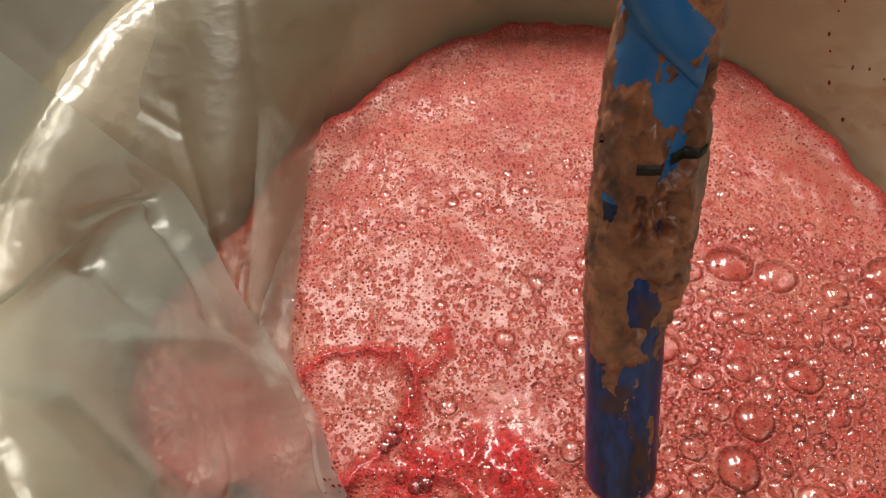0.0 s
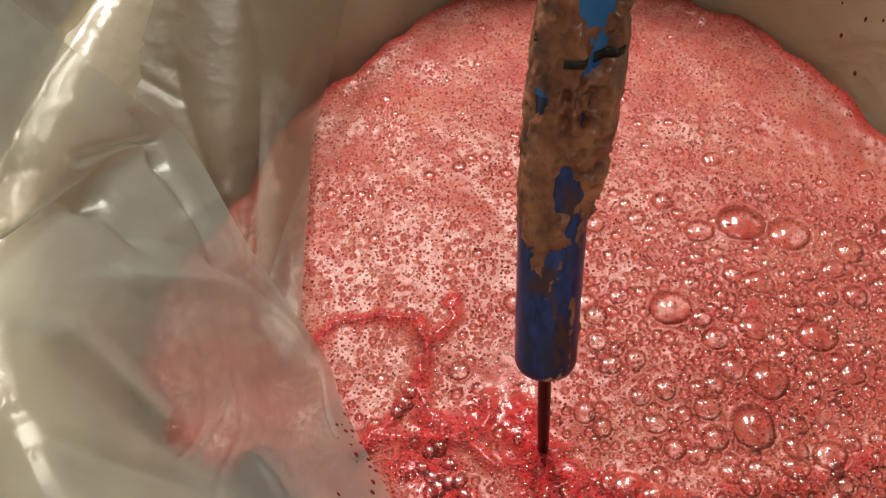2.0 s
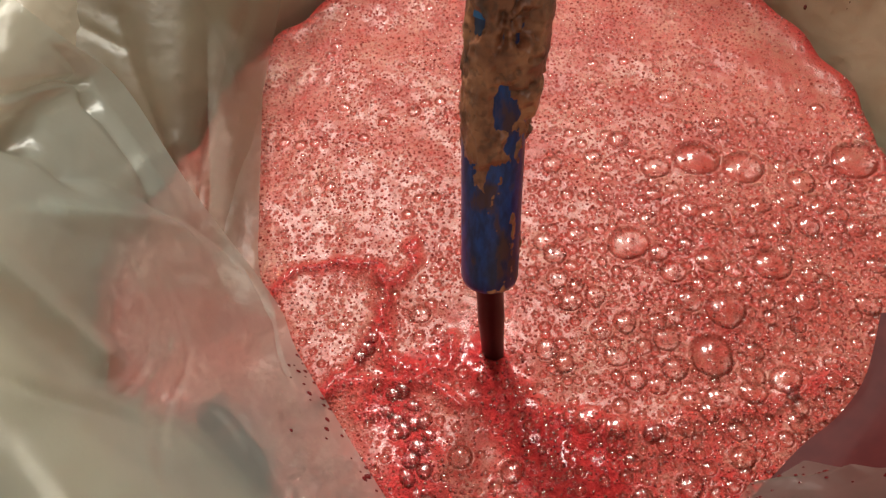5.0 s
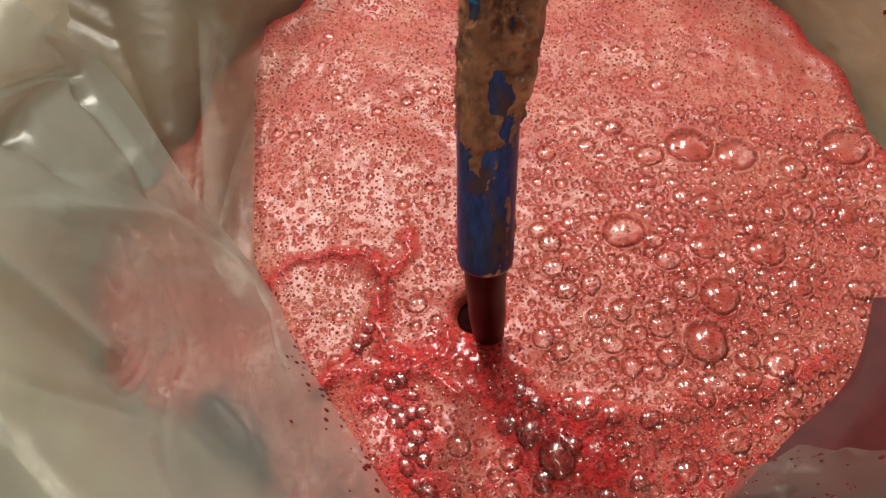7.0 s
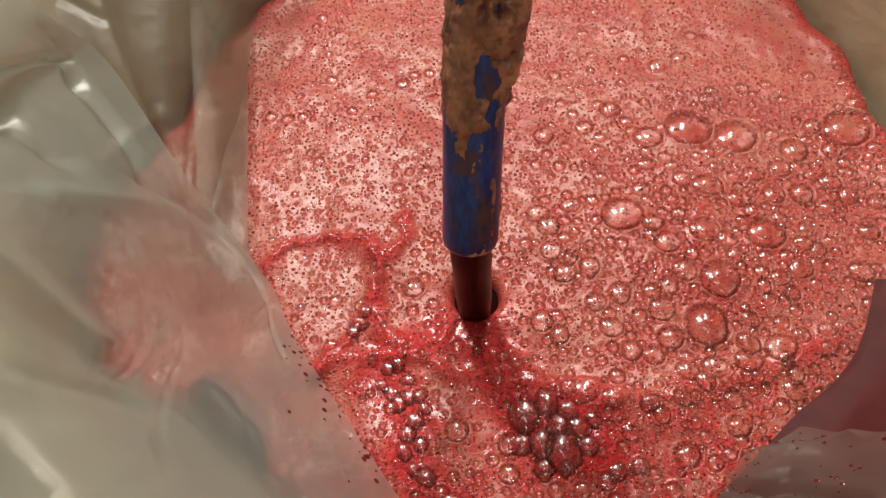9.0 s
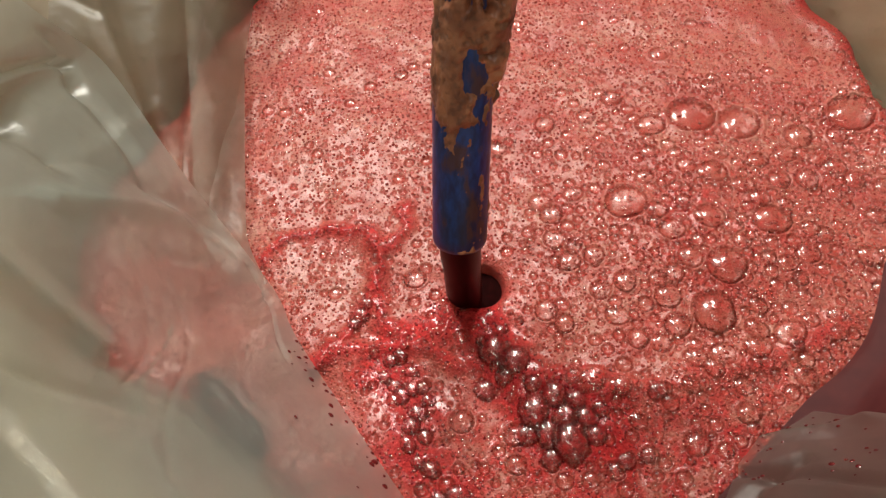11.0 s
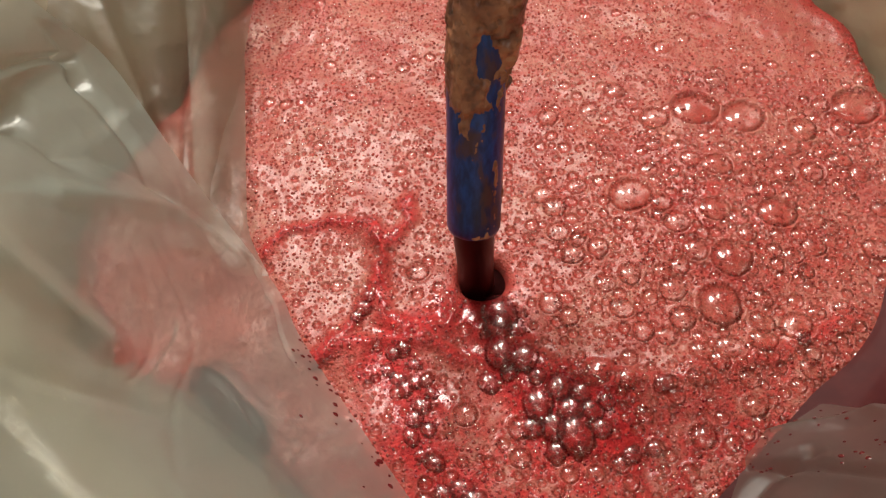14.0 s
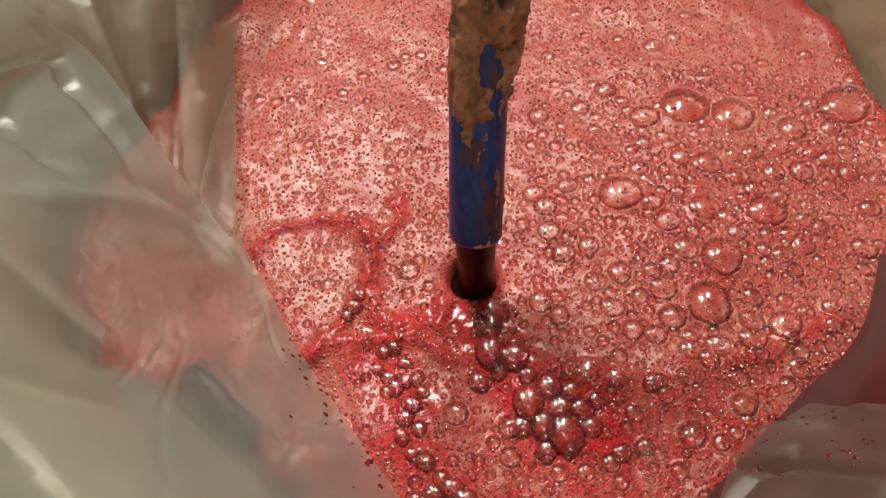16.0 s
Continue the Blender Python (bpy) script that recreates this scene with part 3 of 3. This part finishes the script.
bubbles.sort(key=lambda b: -b[2])
for x, y, r in bubbles:
    if r < 0.0016:
        break
    reach = 1.4 * r
    j0, j1 = np.searchsorted(gx, (x - reach, x + reach))
    i0, i1 = np.searchsorted(gy, (y - reach, y + reach))
    q = np.hypot(X[i0:i1, j0:j1] - x, Y[i0:i1, j0:j1] - y) / r
    deep = float(np.interp(r, (0.003, 0.009), (0.52, 0.14)))
    Z[i0:i1, j0:j1] += -deep * r * np.sqrt(np.clip(1 - q * q, 0, 1)) + 0.09 * r * np.exp(-((q - 1.03) / 0.13) ** 2)
    W[i0:i1, j0:j1] = np.maximum(W[i0:i1, j0:j1], (0.45 if r < 0.006 else 0.28) * (q < 0.88))
    rim = W[i0:i1, j0:j1]
    rim -= 0.8 * rim * np.clip(1.15 - rim, 0, 1) * np.exp(-((q - 1.0) / 0.10) ** 2)

inside = edge_share(X, Y) < 1.0
index = -np.ones(X.shape, int)
index[inside] = np.arange(inside.sum())
quad = inside[:-1, :-1] & inside[1:, :-1] & inside[:-1, 1:] & inside[1:, 1:]
corners = np.stack([index[:-1, :-1][quad], index[:-1, 1:][quad], index[1:, 1:][quad], index[1:, :-1][quad]], 1)
me = bpy.data.meshes.new("foam_surface")
me.vertices.add(int(inside.sum()))
me.vertices.foreach_set("co", np.stack([X[inside], Y[inside], Z[inside]], 1).ravel())
me.loops.add(corners.size)
me.loops.foreach_set("vertex_index", corners.ravel())
me.polygons.add(len(corners))
me.polygons.foreach_set("loop_start", np.arange(0, corners.size, 4))
me.polygons.foreach_set("use_smooth", np.ones(len(corners), bool))
me.update(calc_edges=True)
me.attributes.new("wet", "FLOAT", "POINT").data.foreach_set("value", W[inside])
me.materials.append(FOAM)
foam = tagged(new("foam"), "pinkish red bubbly foam on fermenting grape must", "foam")
surface = new("foam_surface", me)
surface.parent = foam

# the juice under the foam fills the liner
mesh_object("juice", *loft([oval(0.965, -0.30), oval(0.985, -0.035)]), WINE, foam, "dark red juice under the foam")


def dome(seg, rows, high, reach=0.40):
    """A rounded cap of unit radius that meets the foam at a slope; reach: how much of a half turn it spans."""
    v, last = [(0, 0, high)], math.pi * reach
    for i in range(1, rows + 1):
        a = last * i / rows
        r, z = math.sin(a) / math.sin(last), high * (math.cos(a) - math.cos(last)) / (1 - math.cos(last))
        v += [(r * math.cos(2 * math.pi * j / seg), r * math.sin(2 * math.pi * j / seg), z - 0.10 * (i == rows)) for j in range(seg)]
    f = [(0, 1 + j, 1 + (j + 1) % seg) for j in range(seg)]
    f += [(1 + i * seg + j, 1 + (i + 1) * seg + j, 1 + (i + 1) * seg + (j + 1) % seg, 1 + i * seg + (j + 1) % seg) for i in range(rows - 1) for j in range(seg)]
    return v, f


def many_domes(name, items, seg, rows, high, mat, label, reach=0.40):
    v, f = dome(seg, rows, high, reach)
    v = np.array(v)
    place = np.array(items)
    base = relief(place[:, 0], place[:, 1]) + (place[:, 3] if place.shape[1] > 3 else 0.0)
    place = place[:, :3]
    rnd = np.random.RandomState(11)
    stretch = rnd.uniform(0.88, 1.14, (len(items), 1))
    turn = rnd.uniform(0, np.pi, (len(items), 1))
    vx, vy = v[:, 0][None] * stretch, v[:, 1][None] / stretch
    wx, wy = vx * np.cos(turn) - vy * np.sin(turn), vx * np.sin(turn) + vy * np.cos(turn)
    tall = rnd.uniform(0.75, 1.2, (len(items), 1))
    pts = np.stack([place[:, :1] + wx * place[:, 2:], place[:, 1:2] + wy * place[:, 2:], base[:, None] + v[:, 2][None] * tall * place[:, 2:]], 2)
    k = len(v)
    faces = [tuple(c + i * k for c in q) for i in range(len(items)) for q in f]
    ob = mesh_object(name, pts.reshape(-1, 3), faces, mat, foam, label)
    return tagged(ob, kind="stuff")


large = bubbles[:280]
small = [b for b in bubbles[280:] if b[2] >= 0.0016]
tiny = [b for b in bubbles[280:] if b[2] < 0.0016]
many_domes("bubble_froth", small, 12, 5, 0.52, SHELL, "small clear pink bubbles in the foam", 0.38)
many_domes("fine_froth", tiny, 8, 3, 0.80, BEAD, "tiny glossy bubbles scattered over the foam", 0.46)
riders = []
for x, y, r in large[:120]:
    for _ in range(int(2 + 900 * r)):
        a, q = random.uniform(0, 6.28), 0.85 * math.sqrt(random.random())
        riders.append((x + r * q * math.cos(a), y + r * q * math.sin(a), random.uniform(0.0005, 0.0014), 0.29 * r * (1 - q * q)))
many_domes("bubble_rider", riders, 8, 3, 0.6, BEAD, "tiny bubbles riding on larger ones", 0.42)
pores = []
while len(pores) < 2400:
    qx, qy = rng.uniform(CX - AX, CX + AX, 4000), rng.uniform(CY - AY, CY + AY, 4000)
    damp = wetness(qx, qy)
    keep = (rng.uniform(0.25, 1.1, 4000) < damp) & (edge_share(qx, qy) < 0.97) & (np.hypot(qx - HX, qy - HY) > 0.022)
    pores += [(x, y, r) for x, y, r in zip(qx[keep], qy[keep], rng.uniform(0.0004, 0.0012, keep.sum()))]
many_domes("foam_pore", pores, 7, 2, 0.22, PORE, "dark wet pores in the foam")


def cap_mesh(seed, mat):
    """One bubble's film, squeezed a little by its neighbours."""
    v, f = dome(22, 8, 0.32, 0.34)
    out = []
    for x, y, z in v:
        a = math.atan2(y, x)
        k = 1 + 0.05 * math.sin(2 * a + seed) + 0.025 * math.sin(3 * a + 2.3 * seed) + 0.015 * math.sin(5 * a + 4.1 * seed)
        out.append((x * k, y * k, z * (1 + 0.08 * math.sin(3 * x + seed) * math.cos(2 * y))))
    me = bpy.data.meshes.new("bubble")
    me.from_pydata(out, [], f)
    me.polygons.foreach_set("use_smooth", [True] * len(me.polygons))
    me.materials.append(mat)
    return me


caps = [cap_mesh(k, SHELL) for k in range(5)]
for x, y, r in large:
    ob = new("bubble", random.choice(caps))
    ob.parent = foam
    k = random.uniform(0.88, 1.12)
    ob.matrix_basis = Matrix.LocRotScale((x, y, float(relief(np.array([x]), np.array([y]))[0])), Euler((0, 0, random.uniform(0, 3))), (r * k, r / k, r * random.uniform(0.75, 1.1)))

# dark bubbles that rise where the juice falls in: final place, radius, time of rising
DARK_BUBBLES = [
    (0.064, -0.022, 0.0095, 12.0), (0.062, -0.033, 0.0080, 11.4), (0.072, -0.036, 0.0060, 11.0), (0.062, -0.053, 0.0085, 10.6), (0.075, -0.058, 0.0078, 10.2), (0.066, -0.066, 0.0050, 9.9),
    (0.052, -0.072, 0.0058, 9.4), (0.083, -0.072, 0.0045, 9.0), (0.095, -0.082, 0.0075, 7.8), (0.110, -0.086, 0.0062, 7.6), (0.081, -0.092, 0.0080, 8.0), (0.100, -0.097, 0.0070, 7.0),
    (0.113, -0.099, 0.0062, 6.8), (0.088, -0.107, 0.0066, 6.4), (0.075, -0.106, 0.0058, 6.6), (0.101, -0.114, 0.0092, 6.0), (0.117, -0.112, 0.0052, 6.2), (0.088, -0.123, 0.0050, 5.8), (0.124, -0.094, 0.0045, 7.4), (0.133, -0.129, 0.0046, 6.8)]
OLD_BUBBLES = [
    (-0.004, -0.070, 0.0046), (0.003, -0.066, 0.0040), (-0.008, -0.062, 0.0042), (0.001, -0.092, 0.0048), (0.010, -0.100, 0.0040), (-0.002, -0.104, 0.0042), (0.012, -0.122, 0.0046), (0.034, -0.147, 0.0055), (0.010, -0.066, 0.0036),
        (0.006, -0.083, 0.0049), (0.014, -0.075, 0.0034), (0.027, -0.140, 0.0057), (0.016, -0.141, 0.0043), (0.004, -0.116, 0.0036), (-0.010, -0.043, 0.0039), (-0.003, -0.040, 0.0039),
    (-0.015, -0.055, 0.0034), (0.004, -0.053, 0.0034), (0.162, -0.087, 0.0046), (0.147, -0.127, 0.0037), (0.259, -0.065, 0.0041), (-0.025, 0.002, 0.0036), (-0.030, -0.006, 0.0045), (-0.034, -0.013, 0.0034)]
dark_caps = [cap_mesh(k + 10, DARK) for k in range(3)]
risers = []
for k, (x, y, r, t) in enumerate(DARK_BUBBLES + [(*b, 0) for b in OLD_BUBBLES]):
    ob = tagged(new("wine_bubble", dark_caps[k % 3]), "dark glossy wine bubble floating in red foam", "bubble", "dark bubbles below the jet")
    long = 1.0 + 0.10 * math.sin(3.7 * k)
    ob.scale = (r * 1.5 * long, r * 1.5 / long, r * 1.7)
    ob.rotation_euler = (0, 0, 1.9 * k)
    z = float(relief(np.array([x]), np.array([y]))[0])
    ob.location = (x, y, z)
    if t:
        risers.append((ob, x, y, z, t))

# ---- the hose ----
BEND = 0.55


def hose_axis(s):
    return Vector((BEND * max(0, s - 0.09) ** 2, 0, s))


def tube(radius, s0, s1, n, k, keep=None):
    verts, faces = [], []
    for i in range(n + 1):
        s = s0 + (s1 - s0) * i / n
        c = hose_axis(s)
        for j in range(k):
            a = 2 * math.pi * j / k
            r = radius(s, a)
            verts.append((c.x + r * math.cos(a), c.y + r * math.sin(a), c.z))
    for i in range(n):
        for j in range(k):
            if keep is None or keep(s0 + (s1 - s0) * (i + 0.5) / n, 2 * math.pi * (j + 0.5) / k):
                faces.append((i * k + j, i * k + (j + 1) % k, (i + 1) * k + (j + 1) % k, (i + 1) * k + j))
    return verts, faces


def lump(s, a, f, seed):
    return noise.fractal(Vector((math.cos(a) * 1.1 * f, math.sin(a) * 1.1 * f, s * 55 * f + seed)), 0.7, 2.1, 4)


hose = tagged(new("hose"), "blue rubber hose smeared with dried brown must", "hose")
profile = [(0.0138, 0.10), (0.0138, 0.004), (0.0142, 0.0006), (0.0152, 0.0), (0.0166, 0.0008), (0.0175, 0.004)]
rings = [[(r * math.cos(2 * math.pi * j / 48), r * math.sin(2 * math.pi * j / 48), z) for j in range(48)] for r, z in profile]
for i in range(1, 60):
    c = hose_axis(0.004 + 0.46 * i / 59)
    rings.append([(c.x + 0.0175 * math.cos(2 * math.pi * j / 48), c.y + 0.0175 * math.sin(2 * math.pi * j / 48), c.z) for j in range(48)])
mesh_object("tube", *loft(rings), HOSE, hose, "blue rubber tube, stained")
mesh_object("upper_tube", *tube(lambda s, a: 0.0178, 0.168, 0.46, 50, 48), TAPE, hose, "brighter dry upper tube")


# bare places in the crust: height, bearing, and how far they reach in both
BARE = [(0.266, -2.10, 0.030, 0.70), (0.230, -2.20, 0.015, 0.45), (0.209, -1.30, 0.010, 0.40), (0.190, -1.05, 0.008, 0.30), (0.165, -2.35, 0.007, 0.25), (0.128, -1.45, 0.010, 0.30), (0.117, -1.30, 0.006, 0.35)]


def crust_depth(s, a):
    b = a - 2 * math.pi if a > math.pi else a
    amount = 1.35 * min(1.0, max(0.0, (s - 0.078 + 0.012 * math.sin(2 * a)) / 0.045))
    amount += 0.55 * math.exp(-((b + 0.85) / 0.16) ** 2) * (s < 0.10)
    for s0, a0, ws, wa in BARE:
        amount -= 1.45 * math.exp(-((s - s0) / ws) ** 2 - ((b - a0) / wa) ** 2)
    return 0.75 * lump(s * 0.5, a, 1.3, 3.0) + 0.65 * lump(s * 0.8, a, 2.8, 8.0) - 0.62 + amount


def crust_radius(s, a):
    thick = max(-1.0, min(1.0, crust_depth(s, a) * 1.6))
    swell = 0.0034 * math.exp(-((s - 0.155) / 0.060) ** 2) * (1.0 + 1.0 * math.cos(a + 0.2))
    lumpy = 0.0012 * max(0.0, thick) * lump(s, a, 1.5, 1.0) + 0.0005 * max(0.0, thick) * lump(s, a, 5.0, 4.0)
    return 0.0176 + 0.0012 * thick + swell * max(0.0, thick) + lumpy


mesh_object("mud_crust", *tube(crust_radius, 0.002, 0.44, 300, 110), MUD, hose, "dried brown crust of must")
band_v, band_f = [], []
for i in range(60):
    a = -3.1 + 2.25 * i / 59
    for w in (-0.011, -0.010, 0.0, 0.010, 0.011):
        s = 0.236 - 0.016 * (a + 1.6) + w
        c = hose_axis(s)
        r = 0.0203 if abs(w) < 0.0105 else 0.0180
        band_v.append((c.x + r * math.cos(a), c.y + r * math.sin(a), s))
    if i:
        band_f += [((i - 1) * 5 + k, i * 5 + k, i * 5 + k + 1, (i - 1) * 5 + k + 1) for k in range(4)]
mesh_object("tape", band_v, band_f, TAPE, hose, "pale blue tape wound round the hose")
for a0, a1, s in ((-1.85, -1.38, 0.186), (-1.20, -0.60, 0.187), (-2.85, -2.70, 0.194)):
    v, f = [], []
    for i in range(14):
        a = a0 + (a1 - a0) * i / 13
        bar = 0.0008 + max(0.018, crust_radius(s, a % (2 * math.pi)))
        for w, r in ((-0.0024, 0.0180), (-0.0019, bar), (0.0019, bar), (0.0024, 0.0180)):
            c = hose_axis(s + 0.004 * max(0, a + 1.2) + w)
            v.append((c.x + r * math.cos(a), c.y + r * math.sin(a), c.z))
        if i:
            f += [((i - 1) * 4 + k, i * 4 + k, i * 4 + k + 1, (i - 1) * 4 + k + 1) for k in range(3)]
    mesh_object("marking", v, f, BLACK, hose, "short black marking on the hose")

# ---- the jet of juice: a core and thicker sleeves that come down out of the hose ----
jet = tagged(new("juice_jet"), "dark red jet of juice pouring from the hose", "juice")


def column(name, r, long):
    rings = []
    for i in range(40):
        z = 0.006 - long * i / 39
        q = r * (1 - 0.12 * i / 39 + 0.02 * math.sin(i * 0.31 + r * 900)) * (1.0 if i < 38 else 0.7)
        rings.append([(q * (1 + 0.05 * math.sin(2 * a + i * 0.09)) * math.cos(a), q * math.sin(a), z) for a in [2 * math.pi * j / 24 for j in range(24)]])
    return mesh_object(name, *loft(rings), JET, jet)


core = column("jet_core", 0.0040, 0.19)
sleeves = [(column("jet_sleeve", r, long), t) for r, long, t in ((0.0070, 0.130, 2.2), (0.0088, 0.112, 3.8), (0.0110, 0.105, 5.4), (0.0132, 0.102, 6.6))]

# added black floor that stands in for the shade inside the hole
hollow = tagged(new("hollow_shade"), "near-black disc put in the foam hole as its shade, round the falling jet", "juice")
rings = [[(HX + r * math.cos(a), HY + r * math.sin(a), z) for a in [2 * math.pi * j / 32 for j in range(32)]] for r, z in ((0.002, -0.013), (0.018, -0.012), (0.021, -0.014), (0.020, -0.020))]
mesh_object("shade_floor", *loft(rings), HOLE_SHADE, hollow)
plug = tagged(new("foam_raft"), "small raft of pink foam pushed under by the jet", "foam")
px, py = np.meshgrid(HX + np.arange(-26, 27) * 0.0012, HY + np.arange(-26, 27) * 0.0012)
pr = np.hypot(px - HX, py - HY)
pz = relief(px, py, False) - 0.0003 - 0.06 * np.clip(pr - 0.026, 0, 1)
faces = [(i * 53 + j, i * 53 + j + 1, i * 53 + j + 54, i * 53 + j + 53) for i in range(52) for j in range(52) if pr[i, j] < 0.031]
raft = mesh_object("raft", np.stack([px, py, pz], 2).reshape(-1, 3), faces, FOAM, plug)
raft.data.attributes.new("wet", "FLOAT", "POINT").data.foreach_set("value", wetness(px, py).ravel())
for k in range(110):
    a, q, r = random.uniform(0, 6.28), 0.022 * math.sqrt(random.random()), random.choice((0.0008, 0.0010, 0.0014, 0.0020, 0.0028))
    ob = new("bubble", caps[k % 5])
    ob.parent = plug
    x, y = HX + q * math.cos(a), HY + q * math.sin(a)
    ob.matrix_basis = Matrix.LocRotScale((x, y, float(relief(np.array([x]), np.array([y]), False)[0]) - 0.0004), Euler((0, 0, a)), (r, r, r))

# ---- splashes on the film ----
drop_mesh = bpy.data.meshes.new("splash_drop")
drop_mesh.from_pydata(*[dome(8, 2, 0.35)[0], [], dome(8, 2, 0.35)[1]])
drop_mesh.polygons.foreach_set("use_smooth", [True] * len(drop_mesh.polygons))
drop_mesh.materials.append(DROPLET)


def drop(at, normal, r, parent):
    ob = new("splash_drop", drop_mesh)
    ob.parent = parent
    turn = Vector(normal).to_track_quat("Z", "Y").to_euler()
    ob.matrix_basis = Matrix.LocRotScale(at, turn, (r, r * random.uniform(1.0, 1.9), r))


for _ in range(46):
    u, v = int(random.uniform(178, 214)), int(min(60, 1 + random.expovariate(0.07)))
    nrm = front_nor[u, v] if front_nor[u, v][2] > 0 else -front_nor[u, v]
    drop(Vector(front_grid[u, v]) + 0.0003 * Vector(nrm), nrm, random.choice((0.0007, 0.0010, 0.0014, 0.0020)), front_fold)
for _ in range(40):
    u, v = int(random.uniform(45, 94)), int(random.uniform(2, 52))
    nrm = corner_nor[u, v] if corner_nor[u, v][2] > 0 else -corner_nor[u, v]
    drop(Vector(corner_grid[u, v]) + 0.0003 * Vector(nrm), nrm, random.choice((0.0006, 0.0009, 0.0014)), corner_fold)
for _ in range(38):
    a, z = random.gauss(0.42, 0.25), random.uniform(0.012, 0.15)
    s = 1.0
    drop((CX + AX * s * math.cos(a), CY + AY * s * math.sin(a), z), (-math.cos(a), -math.sin(a), 0.1), random.choice((0.0006, 0.0009, 0.0014, 0.0019)), wall_film)


# ---- what moves ----
HOSE_ROWS = [
    (0, (0.111, -0.103, 0.143), (-0.03, 0.31, 0.95)), (0.5, (0.095, -0.096, 0.142), (0.00, 0.32, 0.95)), (1, (0.087, -0.093, 0.137), (0.01, 0.36, 0.93)),
    (1.5, (0.062, -0.071, 0.128), (0.07, 0.37, 0.93)), (2, (0.069, -0.046, 0.124), (0.05, 0.32, 0.95)), (2.5, (0.075, -0.036, 0.123), (0.04, 0.28, 0.96)),
    (3, (0.068, -0.031, 0.121), (0.05, 0.28, 0.96)), (3.5, (0.067, -0.030, 0.117), (0.05, 0.28, 0.96)), (4, (0.064, -0.025, 0.109), (0.06, 0.30, 0.95)),
    (4.5, (0.063, -0.021, 0.104), (0.06, 0.30, 0.95)), (5, (0.062, -0.017, 0.099), (0.07, 0.33, 0.94)), (7.5, (0.061, -0.011, 0.098), (0.07, 0.33, 0.94)),
    (8, (0.059, -0.008, 0.095), (0.07, 0.32, 0.95)), (8.5, (0.058, -0.005, 0.092), (0.08, 0.32, 0.94)), (9, (0.054, -0.003, 0.088), (0.08, 0.29, 0.95)),
    (11.5, (0.045, 0.005, 0.065), (0.10, 0.36, 0.93)), (12, (0.053, 0.008, 0.065), (0.09, 0.33, 0.94)), (12.5, (0.055, 0.012, 0.066), (0.07, 0.30, 0.95)),
    (13, (0.055, 0.015, 0.063), (0.06, 0.29, 0.95)), (13.5, (0.054, 0.012, 0.060), (0.08, 0.36, 0.93)), (14, (0.052, 0.011, 0.059), (0.08, 0.36, 0.93)),
    (14.5, (0.054, 0.011, 0.058), (0.07, 0.35, 0.94)), (15, (0.054, 0.012, 0.056), (0.07, 0.36, 0.93)), (15.5, (0.054, 0.011, 0.054), (0.08, 0.38, 0.92)), (16, (0.059, 0.008, 0.051), (0.08, 0.39, 0.92))]


def upright(at, axis):
    return Matrix.Translation(at) @ Vector((0, 0, 1)).rotation_difference(Vector(axis)).to_matrix().to_4x4()


def motions():
    walk(front_fold, [(0, pose(0.005, -0.011, -0.017)), (1, pose(0.006, -0.009, -0.012)), (2, pose(0.006, -0.003, -0.002)), (4, pose(0, 0, 0)), (7.5, pose(0, 0, 0)), (11.5, pose(0.002, -0.009, -0.013)), (16, pose(0.002, -0.011, -0.016))])
    walk(hose, [(t, upright(at, axis)) for t, at, axis in HOSE_ROWS])
    walk(jet, [(t, pose(*at)) for t, at, axis in HOSE_ROWS])
    for ob, t in sleeves:
        parked = [(q, upright(Vector(axis).normalized() * 0.14, axis)) for q, at, axis in HOSE_ROWS if q <= t]
        walk(ob, parked + [(t + 0.4, pose(0, 0, 0)), (16, pose(0, 0, 0))])
    walk(plug, [(0, pose(0, 0, 0)), (5.0, pose(0, 0, 0)), (6.0, pose(0, 0, -0.035)), (16, pose(0, 0, -0.045))])
    for ob, x, y, z, t in risers:
        walk(ob, [(0, pose(0.058, -0.015, -0.03)), (t - 1.2, pose(0.058, -0.015, -0.03)), (t - 0.3, pose(0.3 * x + 0.7 * 0.058, 0.3 * y - 0.7 * 0.022, z - 0.004)), (t + 1.5, pose(x, y, z)), (16, pose(x, y, z))])


motions()
